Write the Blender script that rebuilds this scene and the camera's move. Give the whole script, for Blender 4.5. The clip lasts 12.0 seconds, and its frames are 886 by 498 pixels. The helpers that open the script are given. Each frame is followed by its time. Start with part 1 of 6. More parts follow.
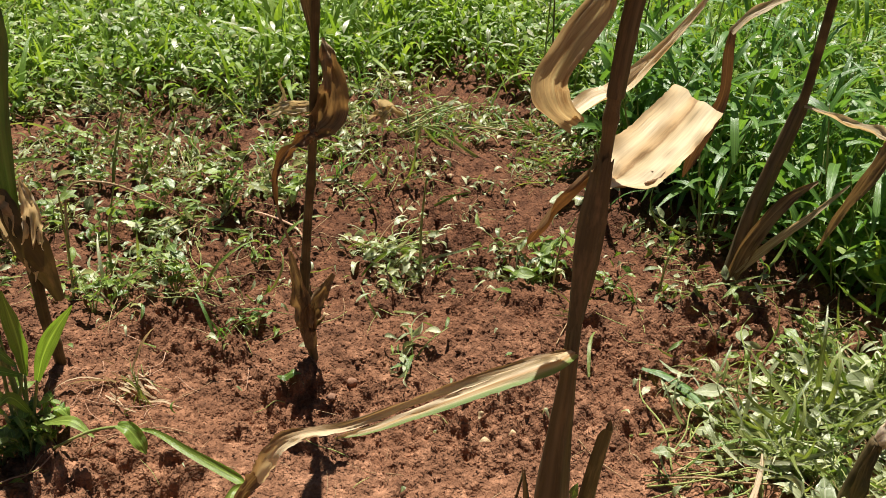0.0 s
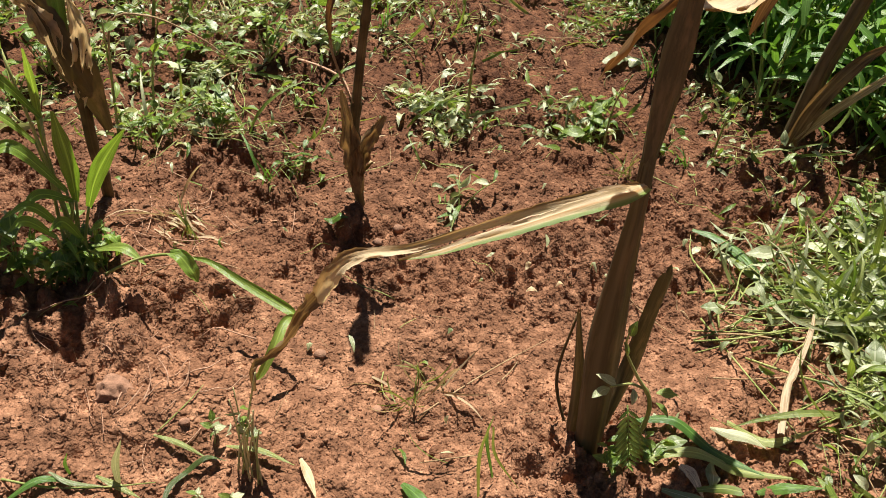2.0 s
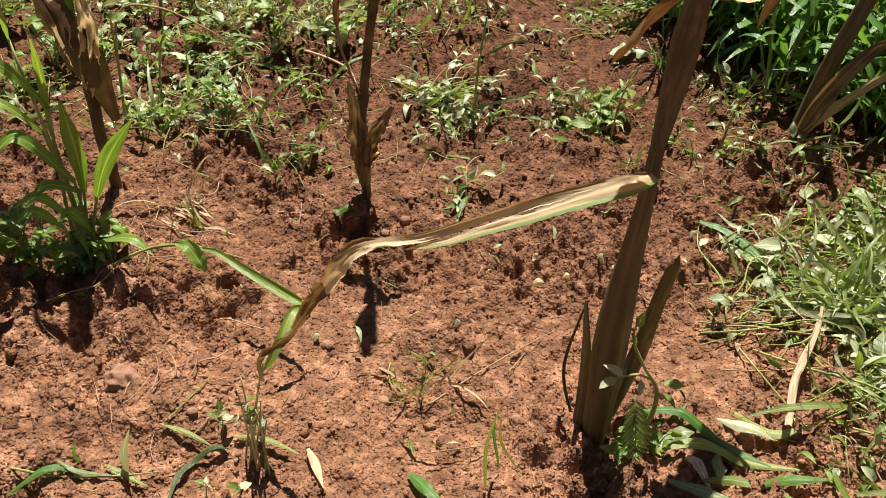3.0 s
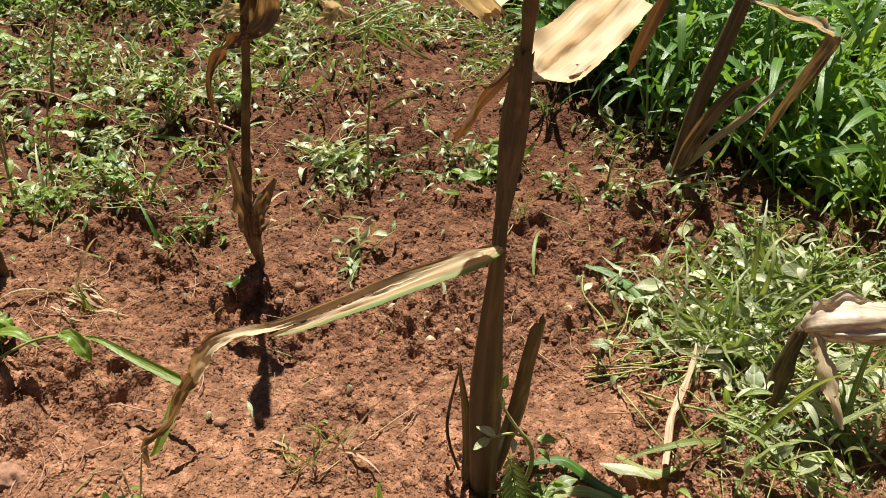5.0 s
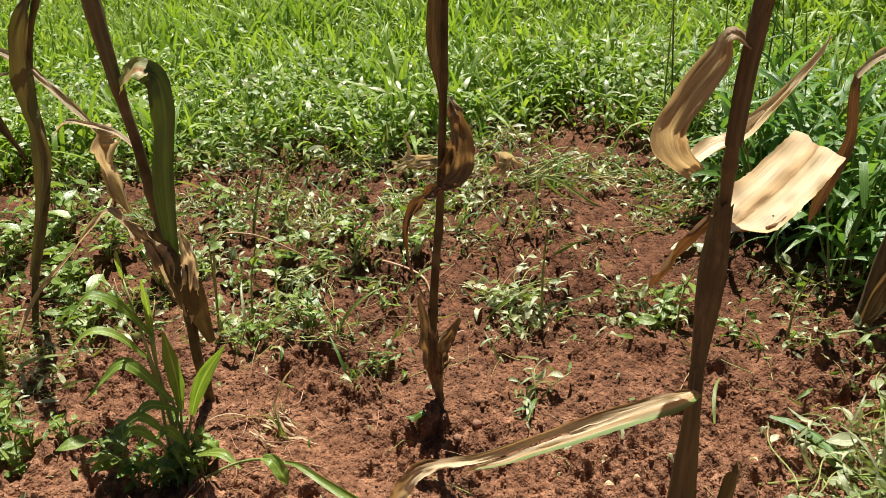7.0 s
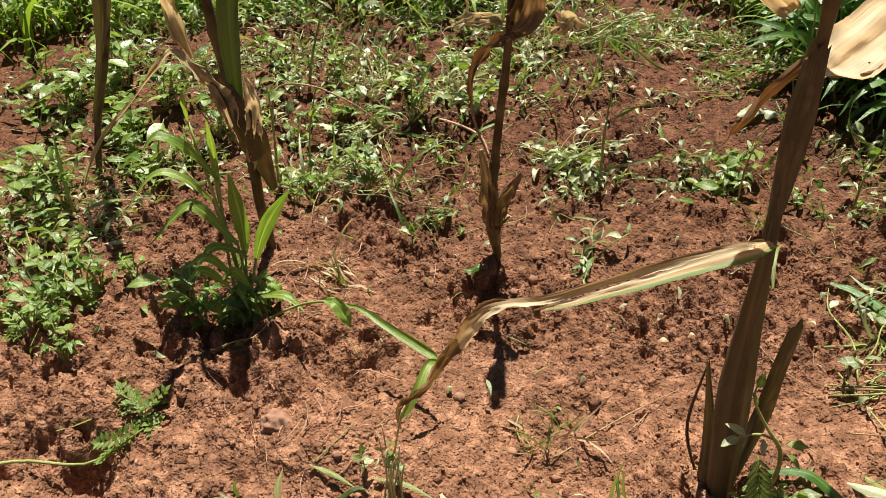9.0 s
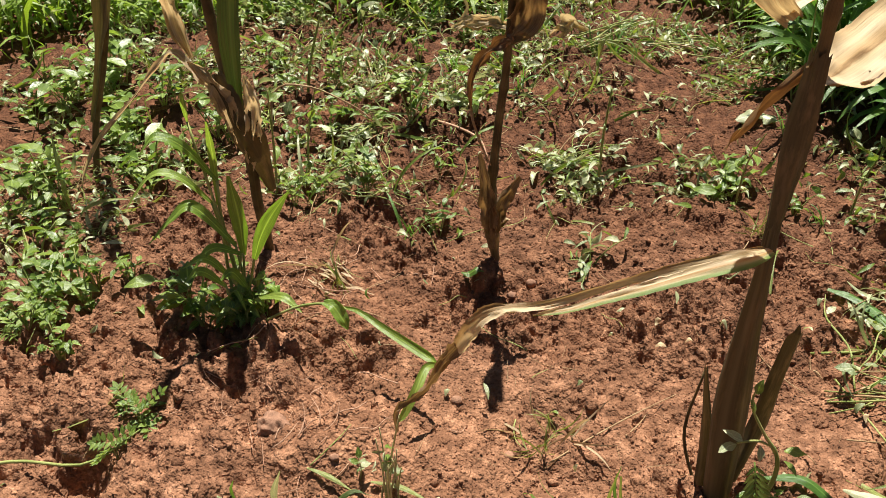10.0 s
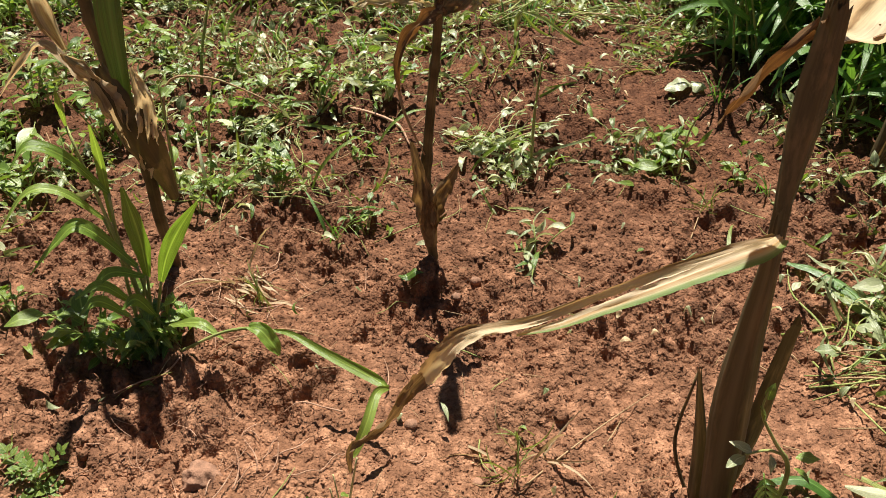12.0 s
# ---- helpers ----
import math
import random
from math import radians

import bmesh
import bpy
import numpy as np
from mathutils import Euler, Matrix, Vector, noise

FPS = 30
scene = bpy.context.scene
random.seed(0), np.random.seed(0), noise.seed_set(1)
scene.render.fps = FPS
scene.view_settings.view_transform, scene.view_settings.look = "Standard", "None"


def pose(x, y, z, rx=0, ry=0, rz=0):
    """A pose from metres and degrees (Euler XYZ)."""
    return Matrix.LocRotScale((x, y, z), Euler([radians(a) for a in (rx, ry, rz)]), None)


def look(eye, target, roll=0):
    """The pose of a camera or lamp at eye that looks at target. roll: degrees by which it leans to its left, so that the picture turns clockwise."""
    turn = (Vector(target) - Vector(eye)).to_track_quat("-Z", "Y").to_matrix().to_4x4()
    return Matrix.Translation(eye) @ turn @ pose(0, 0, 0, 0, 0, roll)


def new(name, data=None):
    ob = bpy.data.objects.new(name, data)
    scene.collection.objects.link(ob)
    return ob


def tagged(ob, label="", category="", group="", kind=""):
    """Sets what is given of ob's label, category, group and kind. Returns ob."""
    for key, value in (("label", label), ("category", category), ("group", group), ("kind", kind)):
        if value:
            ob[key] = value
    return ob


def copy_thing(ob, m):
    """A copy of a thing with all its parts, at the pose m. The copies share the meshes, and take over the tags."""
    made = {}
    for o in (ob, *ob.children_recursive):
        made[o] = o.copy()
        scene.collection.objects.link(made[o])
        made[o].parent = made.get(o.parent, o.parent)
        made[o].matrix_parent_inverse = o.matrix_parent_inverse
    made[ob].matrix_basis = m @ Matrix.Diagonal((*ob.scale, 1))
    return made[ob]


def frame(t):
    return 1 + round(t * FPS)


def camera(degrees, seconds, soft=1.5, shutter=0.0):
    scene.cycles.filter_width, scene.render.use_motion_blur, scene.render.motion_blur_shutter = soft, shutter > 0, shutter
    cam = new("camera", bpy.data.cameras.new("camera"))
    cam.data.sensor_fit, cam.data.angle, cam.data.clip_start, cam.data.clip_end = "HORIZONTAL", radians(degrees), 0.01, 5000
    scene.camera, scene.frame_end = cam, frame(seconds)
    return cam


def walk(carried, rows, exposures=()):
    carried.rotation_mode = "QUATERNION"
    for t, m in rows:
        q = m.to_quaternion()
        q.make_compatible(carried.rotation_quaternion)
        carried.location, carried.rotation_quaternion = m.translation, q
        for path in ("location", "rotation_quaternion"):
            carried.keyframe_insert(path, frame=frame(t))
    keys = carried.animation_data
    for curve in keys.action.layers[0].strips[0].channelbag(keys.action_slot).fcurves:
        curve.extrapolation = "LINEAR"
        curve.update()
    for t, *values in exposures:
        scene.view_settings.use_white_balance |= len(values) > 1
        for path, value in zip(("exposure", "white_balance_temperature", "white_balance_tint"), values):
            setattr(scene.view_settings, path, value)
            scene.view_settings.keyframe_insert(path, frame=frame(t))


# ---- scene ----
cam = camera(55.8, 12.0, soft=0.6)
PATH = [
    (0, (0.016, -0.012, 1.236), (0.013, 1.729, 0.252), 0.6),
    (0.5, (-0.007, -0.021, 1.199), (0.004, 1.683, 0.151), 1.4),
    (1, (-0.028, -0.018, 1.171), (-0.035, 1.632, 0.04), 1.9),
    (1.5, (-0.048, -0.029, 1.153), (-0.078, 1.582, -0.032), 2.3),
    (2, (-0.043, -0.027, 1.149), (-0.092, 1.559, -0.069), 2.3),
    (2.5, (-0.045, -0.028, 1.145), (-0.105, 1.548, -0.085), 2.2),
    (4.5, (-0.032, -0.03, 1.179), (-0.074, 1.545, -0.053), 1.2),
    (5, (0.076, -0.024, 1.227), (0.145, 1.598, 0.059), 0.6),
    (5.5, (0.128, -0.005, 1.249), (0.273, 1.653, 0.14), 0.7),
    (6, (0.071, -0.034, 1.22), (0.109, 1.642, 0.129), 0.9),
    (6.5, (0.036, -0.073, 1.255), (-0.091, 1.657, 0.259), -1.5),
    (7, (0.007, -0.087, 1.265), (-0.276, 1.691, 0.395), -3.8),
    (7.5, (-0.028, -0.095, 1.246), (-0.368, 1.647, 0.324), -4.0),
    (7.7, (-0.032, -0.094, 1.236), (-0.385, 1.612, 0.253), -4.2),
    (9.3, (-0.039, -0.112, 1.22), (-0.413, 1.499, 0.096), -3.7),
    (9.5, (-0.042, -0.11, 1.223), (-0.413, 1.501, 0.098), -3.5),
    (10, (-0.042, -0.108, 1.225), (-0.406, 1.507, 0.103), -3.2),
    (10.5, (-0.037, -0.113, 1.228), (-0.386, 1.513, 0.117), -3.1),
    (11, (-0.023, -0.103, 1.231), (-0.33, 1.54, 0.133), -2.4),
    (11.5, (-0.06, -0.056, 1.184), (-0.317, 1.589, 0.076), -2.0),
    (12, (-0.151, 0.074, 1.141), (-0.28, 1.694, -0.025), -2.8),
]
walk(cam, [(t, look(eye, target, roll)) for t, eye, target, roll in PATH], [(0, 0.85), (0.5, 0.85), (2.0, 0.95), (12, 0.95)])

# ---------------------------------------------------------------- light
world = bpy.data.worlds.new("sky")
scene.world = world
world.use_nodes = True
SUN_ELEV, SUN_AZ = 67.0, 0.0          # degrees; azimuth from +y towards +x
wn = world.node_tree
sky = wn.nodes.new("ShaderNodeTexSky")
sky.sky_type = "NISHITA"
sky.sun_disc = False
sky.sun_elevation = radians(SUN_ELEV)
sky.sun_rotation = radians(SUN_AZ)
back = wn.nodes["Background"]
back.inputs["Strength"].default_value = 0.021
wn.links.new(sky.outputs["Color"], back.inputs["Color"])
sun_way = Vector((math.sin(radians(SUN_AZ)) * math.cos(radians(SUN_ELEV)),
                  math.cos(radians(SUN_AZ)) * math.cos(radians(SUN_ELEV)), math.sin(radians(SUN_ELEV))))
sun_data = bpy.data.lights.new("sun", "SUN")
sun_data.energy, sun_data.angle, sun_data.color = 5.0, radians(0.55), (1.0, 0.94, 0.86)
sun = new("sun", sun_data)
sun.matrix_world = look(sun_way * 30, (0, 0, 0))


# ---------------------------------------------------------------- materials
def material(name):
    m = bpy.data.materials.new(name)
    m.use_nodes = True
    return m, m.node_tree, m.node_tree.nodes["Principled BSDF"]


def node(tree, kind, **values):
    n = tree.nodes.new(kind)
    for key, value in values.items():
        n.inputs[key].default_value = value
    return n


def ramp(tree, source, *stops):
    r = tree.nodes.new("ShaderNodeValToRGB")
    while len(r.color_ramp.elements) < len(stops):
        r.color_ramp.elements.new(0.5)
    for e, (at, colour) in zip(r.color_ramp.elements, stops):
        e.position, e.color = at, (*colour, 1)
    tree.links.new(source, r.inputs["Fac"])
    return r.outputs["Color"]


def mix(tree, kind, fac, a, b):
    n = tree.nodes.new("ShaderNodeMix")
    n.data_type, n.blend_type = "RGBA", kind
    for socket, value in ((n.inputs[0], fac), (n.inputs[6], a), (n.inputs[7], b)):
        if isinstance(value, bpy.types.NodeSocket):
            tree.links.new(value, socket)
        else:
            socket.default_value = value if isinstance(value, float) else (*value, 1)
    return n.outputs[2]


def mapped(tree, source, low, high):
    n = tree.nodes.new("ShaderNodeMapRange")
    n.inputs["From Min"].default_value, n.inputs["From Max"].default_value = low, high
    tree.links.new(source, n.inputs["Value"])
    return n.outputs["Result"]


def soil_material(name, grains):
    """Dry red earth; loose grains differ a little from one to the next."""
    m, t, p = material(name)
    co = t.nodes.new("ShaderNodeNewGeometry").outputs["Position"]
    big = node(t, "ShaderNodeTexNoise", Scale=2.6, Detail=5.0, Roughness=0.6)
    mid = node(t, "ShaderNodeTexNoise", Scale=24.0, Detail=7.0, Roughness=0.68)
    fine = node(t, "ShaderNodeTexNoise", Scale=330.0, Detail=3.0, Roughness=0.65)
    crumb = node(t, "ShaderNodeTexVoronoi", Scale=140.0, Randomness=1.0)
    clod = node(t, "ShaderNodeTexVoronoi", Scale=62.0, Randomness=1.0)
    for n in (crumb, clod):
        n.feature = "SMOOTH_F1"
        n.inputs["Smoothness"].default_value = 0.25
    warp = node(t, "ShaderNodeTexNoise", Scale=120.0, Detail=2.0)
    t.links.new(co, warp.inputs["Vector"])
    bent = t.nodes.new("ShaderNodeVectorMath")
    bent.operation, bent.inputs[1].default_value = "MULTIPLY_ADD", (0.010, 0.010, 0.010)
    t.links.new(warp.outputs["Color"], bent.inputs[0])
    t.links.new(co, bent.inputs[2])
    for n in (big, mid, fine):
        t.links.new(co, n.inputs["Vector"])
    for n in (crumb, clod):
        t.links.new(bent.outputs[0], n.inputs["Vector"])
    c = ramp(t, mid.outputs["Fac"], (0.30, (0.126, 0.0605, 0.0325)), (0.50, (0.242, 0.122, 0.0675)), (0.70, (0.480, 0.264, 0.155)))
    c = mix(t, "MULTIPLY", 0.55, c, ramp(t, big.outputs["Fac"], (0.3, (0.66, 0.60, 0.58)), (0.65, (1.12, 1.06, 1.0))))
    # grain and fine tones are random; their spread also stands in for sunlit tops
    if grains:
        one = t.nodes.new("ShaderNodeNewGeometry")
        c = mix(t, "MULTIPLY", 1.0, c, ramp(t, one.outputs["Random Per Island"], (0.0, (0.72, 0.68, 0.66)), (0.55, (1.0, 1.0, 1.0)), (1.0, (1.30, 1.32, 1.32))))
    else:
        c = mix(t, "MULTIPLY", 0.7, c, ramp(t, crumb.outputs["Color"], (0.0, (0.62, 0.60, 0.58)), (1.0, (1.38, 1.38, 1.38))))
    c = mix(t, "MULTIPLY", 0.35, c, ramp(t, fine.outputs["Fac"], (0.32, (0.55, 0.52, 0.50)), (0.68, (1.4, 1.4, 1.4))))
    cut = t.nodes.new("ShaderNodeSeparateXYZ")      # soil tone darkens towards the back, with a noisy edge
    t.links.new(co, cut.inputs[0])
    setback = t.nodes.new("ShaderNodeMath")
    setback.operation, setback.inputs[1].default_value = "MULTIPLY_ADD", 1.1
    t.links.new(big.outputs["Fac"], setback.inputs[0])
    t.links.new(cut.outputs[1], setback.inputs[2])
    c = mix(t, "MULTIPLY", 1.0, c, ramp(t, mapped(t, setback.outputs[0], 1.55, 2.75), (0.0, (1.0, 1.0, 1.0)), (1.0, (0.48, 0.41, 0.365))))
    t.links.new(c, p.inputs["Base Color"])
    p.inputs["Roughness"].default_value = 0.92
    p.inputs["Specular IOR Level"].default_value = 0.2
    normal = None
    for source, strength, distance, invert in ((clod.outputs["Distance"], 0.8, 0.0078, True), (crumb.outputs["Distance"], 0.9, 0.0046, True), (fine.outputs["Fac"], 0.5, 0.0012, False)):
        b = node(t, "ShaderNodeBump", Strength=strength, Distance=distance)
        b.invert = invert
        t.links.new(source, b.inputs["Height"])
        if normal:
            t.links.new(normal, b.inputs["Normal"])
        normal = b.outputs["Normal"]
    t.links.new(normal, p.inputs["Normal"])
    return m


def leaf_material(name, low, high, through_colour, through_amount=0.45, rough=0.42, rib=0.5, blotch=None, across=None, streak=0.62):
    """A blade: veins run along v of the UV map, the midrib lies at u = 0.5; colour varies from leaf to leaf."""
    m, t, p = material(name)
    uv = t.nodes.new("ShaderNodeUVMap").outputs["UV"]
    geo = t.nodes.new("ShaderNodeNewGeometry")
    info = t.nodes.new("ShaderNodeObjectInfo")
    stretch = t.nodes.new("ShaderNodeVectorMath")
    stretch.operation = "MULTIPLY"
    stretch.inputs[1].default_value = (15.0, 1.3, 1.0)
    t.links.new(uv, stretch.inputs[0])
    vein = node(t, "ShaderNodeTexNoise", Scale=1.6, Detail=4.0, Roughness=0.65)
    t.links.new(stretch.outputs[0], vein.inputs["Vector"])
    long_way = t.nodes.new("ShaderNodeVectorMath")
    long_way.operation = "MULTIPLY_ADD"
    long_way.inputs[1].default_value = (5.0, 3.2, 1.0)
    t.links.new(uv, long_way.inputs[0])
    shift = t.nodes.new("ShaderNodeMath")
    shift.operation, shift.inputs[1].default_value = "MULTIPLY", 40.0
    t.links.new(info.outputs["Random"], shift.inputs[0])
    t.links.new(shift.outputs[0], long_way.inputs[2])
    spot = node(t, "ShaderNodeTexNoise", Scale=1.5, Detail=6.0, Roughness=0.62)
    t.links.new(long_way.outputs[0], spot.inputs["Vector"])
    rnd = t.nodes.new("ShaderNodeMath")
    rnd.operation = "ADD"
    t.links.new(geo.outputs["Random Per Island"], rnd.inputs[0])
    t.links.new(info.outputs["Random"], rnd.inputs[1])
    half = t.nodes.new("ShaderNodeMath")
    half.operation = "FRACT"
    t.links.new(rnd.outputs[0], half.inputs[0])
    c = ramp(t, half.outputs[0], (0.0, low), (1.0, high))
    if across:
        cut = t.nodes.new("ShaderNodeSeparateXYZ")
        t.links.new(uv, cut.inputs[0])
        wob = t.nodes.new("ShaderNodeMath")
        wob.operation, wob.inputs[1].default_value, wob.inputs[2].default_value = "MULTIPLY_ADD", 0.22, -0.11
        t.links.new(spot.outputs["Fac"], wob.inputs[0])
        edge = t.nodes.new("ShaderNodeMath")
        t.links.new(cut.outputs[0], edge.inputs[0])
        t.links.new(wob.outputs[0], edge.inputs[1])
        c = ramp(t, edge.outputs[0], *across)
    c = mix(t, "MULTIPLY", streak, c, ramp(t, vein.outputs["Fac"], (0.34, (0.42, 0.38, 0.33)), (0.66, (1.25, 1.25, 1.2))))
    if blotch:
        c = mix(t, "MIX", ramp(t, spot.outputs["Fac"], (0.48, (0, 0, 0)), (0.68, (0.9, 0.9, 0.9))), c, blotch)
    if rib:
        sep = t.nodes.new("ShaderNodeSeparateXYZ")
        t.links.new(uv, sep.inputs[0])
        off = t.nodes.new("ShaderNodeMath")
        off.operation = "SUBTRACT"
        off.inputs[1].default_value = 0.5
        t.links.new(sep.outputs[0], off.inputs[0])
        ab = t.nodes.new("ShaderNodeMath")
        ab.operation = "ABSOLUTE"
        t.links.new(off.outputs[0], ab.inputs[0])
        line = ramp(t, ab.outputs[0], (0.02, (rib, rib, rib)), (0.06, (0, 0, 0)))
        c = mix(t, "MIX", line, c, tuple(min(1, 1.7 * v + 0.03) for v in high))
    t.links.new(c, p.inputs["Base Color"])
    p.inputs["Roughness"].default_value = rough
    p.inputs["Specular IOR Level"].default_value = 0.2 if rough > 0.6 else 0.8 if rough < 0.4 else 0.5
    bump = node(t, "ShaderNodeBump", Strength=0.5, Distance=0.002)
    t.links.new(vein.outputs["Fac"], bump.inputs["Height"])
    t.links.new(bump.outputs["Normal"], p.inputs["Normal"])
    tr = node(t, "ShaderNodeBsdfTranslucent")
    t.links.new(mix(t, "MULTIPLY", 1.0, c, through_colour), tr.inputs["Color"])
    blend = t.nodes.new("ShaderNodeMixShader")
    blend.inputs[0].default_value = through_amount
    t.links.new(p.outputs[0], blend.inputs[1])
    t.links.new(tr.outputs[0], blend.inputs[2])
    t.links.new(blend.outputs[0], t.nodes["Material Output"].inputs["Surface"])
    return m


def stalk_material(name, low, high, rough=0.6):
    m, t, p = material(name)
    uv = t.nodes.new("ShaderNodeUVMap").outputs["UV"]
    geo = t.nodes.new("ShaderNodeNewGeometry")
    stretch = t.nodes.new("ShaderNodeVectorMath")
    stretch.operation = "MULTIPLY"
    stretch.inputs[1].default_value = (16.0, 2.0, 1.0)
    t.links.new(uv, stretch.inputs[0])
    grain = node(t, "ShaderNodeTexNoise", Scale=1.5, Detail=5.0, Roughness=0.65)
    t.links.new(stretch.outputs[0], grain.inputs["Vector"])
    patch = node(t, "ShaderNodeTexNoise", Scale=14.0, Detail=4.0)
    t.links.new(geo.outputs["Position"], patch.inputs["Vector"])
    c = ramp(t, patch.outputs["Fac"], (0.35, low), (0.65, high))
    c = mix(t, "MULTIPLY", 0.7, c, ramp(t, grain.outputs["Fac"], (0.3, (0.45, 0.42, 0.4)), (0.7, (1.25, 1.2, 1.15))))
    t.links.new(c, p.inputs["Base Color"])
    p.inputs["Roughness"].default_value = rough
    p.inputs["Specular IOR Level"].default_value = 0.25
    bump = node(t, "ShaderNodeBump", Strength=0.6, Distance=0.003)
    t.links.new(grain.outputs["Fac"], bump.inputs["Height"])
    t.links.new(bump.outputs["Normal"], p.inputs["Normal"])
    return m


def stone_material():
    m, t, p = material("dusty_stone")
    geo = t.nodes.new("ShaderNodeNewGeometry")
    n = node(t, "ShaderNodeTexNoise", Scale=55.0, Detail=6.0, Roughness=0.7)
    t.links.new(geo.outputs["Position"], n.inputs["Vector"])
    t.links.new(ramp(t, n.outputs["Fac"], (0.3, (0.155, 0.077, 0.043)), (0.7, (0.40, 0.212, 0.126))), p.inputs["Base Color"])
    p.inputs["Roughness"].default_value = 0.85
    b = node(t, "ShaderNodeBump", Strength=0.8, Distance=0.006)
    t.links.new(n.outputs["Fac"], b.inputs["Height"])
    t.links.new(b.outputs["Normal"], p.inputs["Normal"])
    return m


SOIL = soil_material("red_soil", False)
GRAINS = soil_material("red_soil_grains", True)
STONE = stone_material()
DRY = leaf_material("dry_leaf", (0.50, 0.385, 0.215), (0.70, 0.565, 0.355), (1.0, 0.90, 0.68), 0.45, 0.55, 0.2, (0.27, 0.165, 0.075), None, 0.34)
PALE = leaf_material("bleached_dry_leaf", (0.66, 0.51, 0.285), (0.76, 0.615, 0.375), (1.0, 0.88, 0.60), 0.28, 0.45, 0.2, (0.60, 0.40, 0.19), None, 0.36)
FLAG_TINT = ((0.0, (0.66, 0.48, 0.25)), (0.28, (0.80, 0.66, 0.42)), (0.46, (0.64, 0.44, 0.22)), (0.50, (0.38, 0.24, 0.11)), (0.54, (0.72, 0.56, 0.32)), (0.80, (0.84, 0.72, 0.48)), (1.0, (0.62, 0.44, 0.22)))
FLAG = leaf_material("bleached_broad_leaf", (0.7, 0.6, 0.4), (0.7, 0.6, 0.4), (1.0, 0.88, 0.60), 0.28, 0.45, 0.0, None, FLAG_TINT, 0.30)
BROWN = leaf_material("brown_dry_leaf", (0.070, 0.052, 0.018), (0.125, 0.094, 0.035), (1.0, 0.84, 0.44), 0.16, 0.6, 0.3, (0.20, 0.135, 0.058), None, 0.42)
RUST = leaf_material("rusty_dry_leaf", (0.22, 0.125, 0.052), (0.30, 0.175, 0.075), (1.0, 0.74, 0.40), 0.28, 0.5, 0.3, (0.10, 0.055, 0.025))
LONG_TINT = ((0.0, (0.15, 0.26, 0.055)), (0.26, (0.28, 0.37, 0.12)), (0.42, (0.60, 0.54, 0.29)), (0.60, (0.66, 0.42, 0.18)), (0.74, (0.84, 0.70, 0.45)), (1.0, (0.80, 0.66, 0.42)))
HALF = leaf_material("half_dry_leaf", (0.34, 0.27, 0.14), (0.42, 0.33, 0.18), (1.0, 0.94, 0.68), 0.48, 0.42, 0.0, None, LONG_TINT, 0.1)
# brown top edge: browned leaf, and shade on its folded back, in one tint
TRAIL_TINT = ((0.0, (0.80, 0.67, 0.43)), (0.55, (0.72, 0.57, 0.34)), (0.74, (0.42, 0.28, 0.13)), (1.0, (0.30, 0.19, 0.085)))
TRAIL = leaf_material("trailing_dry_leaf", (0.7, 0.6, 0.4), (0.7, 0.6, 0.4), (1.0, 0.88, 0.64), 0.42, 0.5, 0.0, None, TRAIL_TINT, 0.16)
PALE_BROWN = leaf_material("tan_dry_leaf", (0.74, 0.60, 0.39), (0.80, 0.66, 0.44), (1.0, 0.88, 0.64), 0.48, 0.5, 0.0, (0.30, 0.18, 0.08), None, 0.12)
HUSK = leaf_material("pale_husk", (0.84, 0.73, 0.56), (0.90, 0.81, 0.65), (1.0, 0.90, 0.72), 0.30, 0.5, 0.0, (0.34, 0.22, 0.17), None, 0.85)
TAN = leaf_material("brown_papery_sheath", (0.22, 0.145, 0.068), (0.36, 0.25, 0.125), (1.0, 0.82, 0.50), 0.28, 0.6, 0.2, (0.11, 0.065, 0.027), None, 0.5)
CUT_GRASS = leaf_material("cut_grass_blade", (0.20, 0.28, 0.060), (0.40, 0.46, 0.15), (1.0, 1.0, 0.45), 0.42, 0.36, 0.35)
CLUMP = leaf_material("clump_grass_blade", (0.20, 0.34, 0.048), (0.33, 0.48, 0.090), (1.0, 1.0, 0.48), 0.50, 0.34, 0.45)
SENESCENT = leaf_material("dark_green_maize_leaf", (0.050, 0.088, 0.018), (0.075, 0.120, 0.026), (1.0, 1.0, 0.4), 0.26, 0.42, 0.2, (0.075, 0.080, 0.024))
FOLD_TINT = ((0.0, (0.26, 0.32, 0.10)), (0.34, (0.44, 0.44, 0.20)), (0.48, (0.56, 0.27, 0.11)), (0.62, (0.52, 0.45, 0.22)), (1.0, (0.30, 0.36, 0.12)))
FOLD = leaf_material("yellowing_leaf_fold", (0.3, 0.3, 0.1), (0.4, 0.4, 0.15), (1.0, 0.95, 0.5), 0.45, 0.45, 0.0, None, FOLD_TINT, 0.25)
DULL = leaf_material("brown_green_maize_leaf", (0.105, 0.100, 0.034), (0.15, 0.14, 0.050), (1.0, 0.95, 0.45), 0.22, 0.5, 0.25, (0.21, 0.145, 0.065))
GRASS = leaf_material("grass_blade", (0.095, 0.220, 0.038), (0.185, 0.35, 0.070), (1.0, 1.0, 0.48), 0.48, 0.36, 0.35)
MEADOW = leaf_material("meadow_blade", (0.17, 0.31, 0.036), (0.36, 0.51, 0.078), (1.0, 1.0, 0.48), 0.48, 0.40, 0.0)
MEADOW_HERB = leaf_material("meadow_weed_leaf", (0.15, 0.28, 0.040), (0.33, 0.47, 0.095), (1.0, 1.0, 0.48), 0.46, 0.40, 0.3)
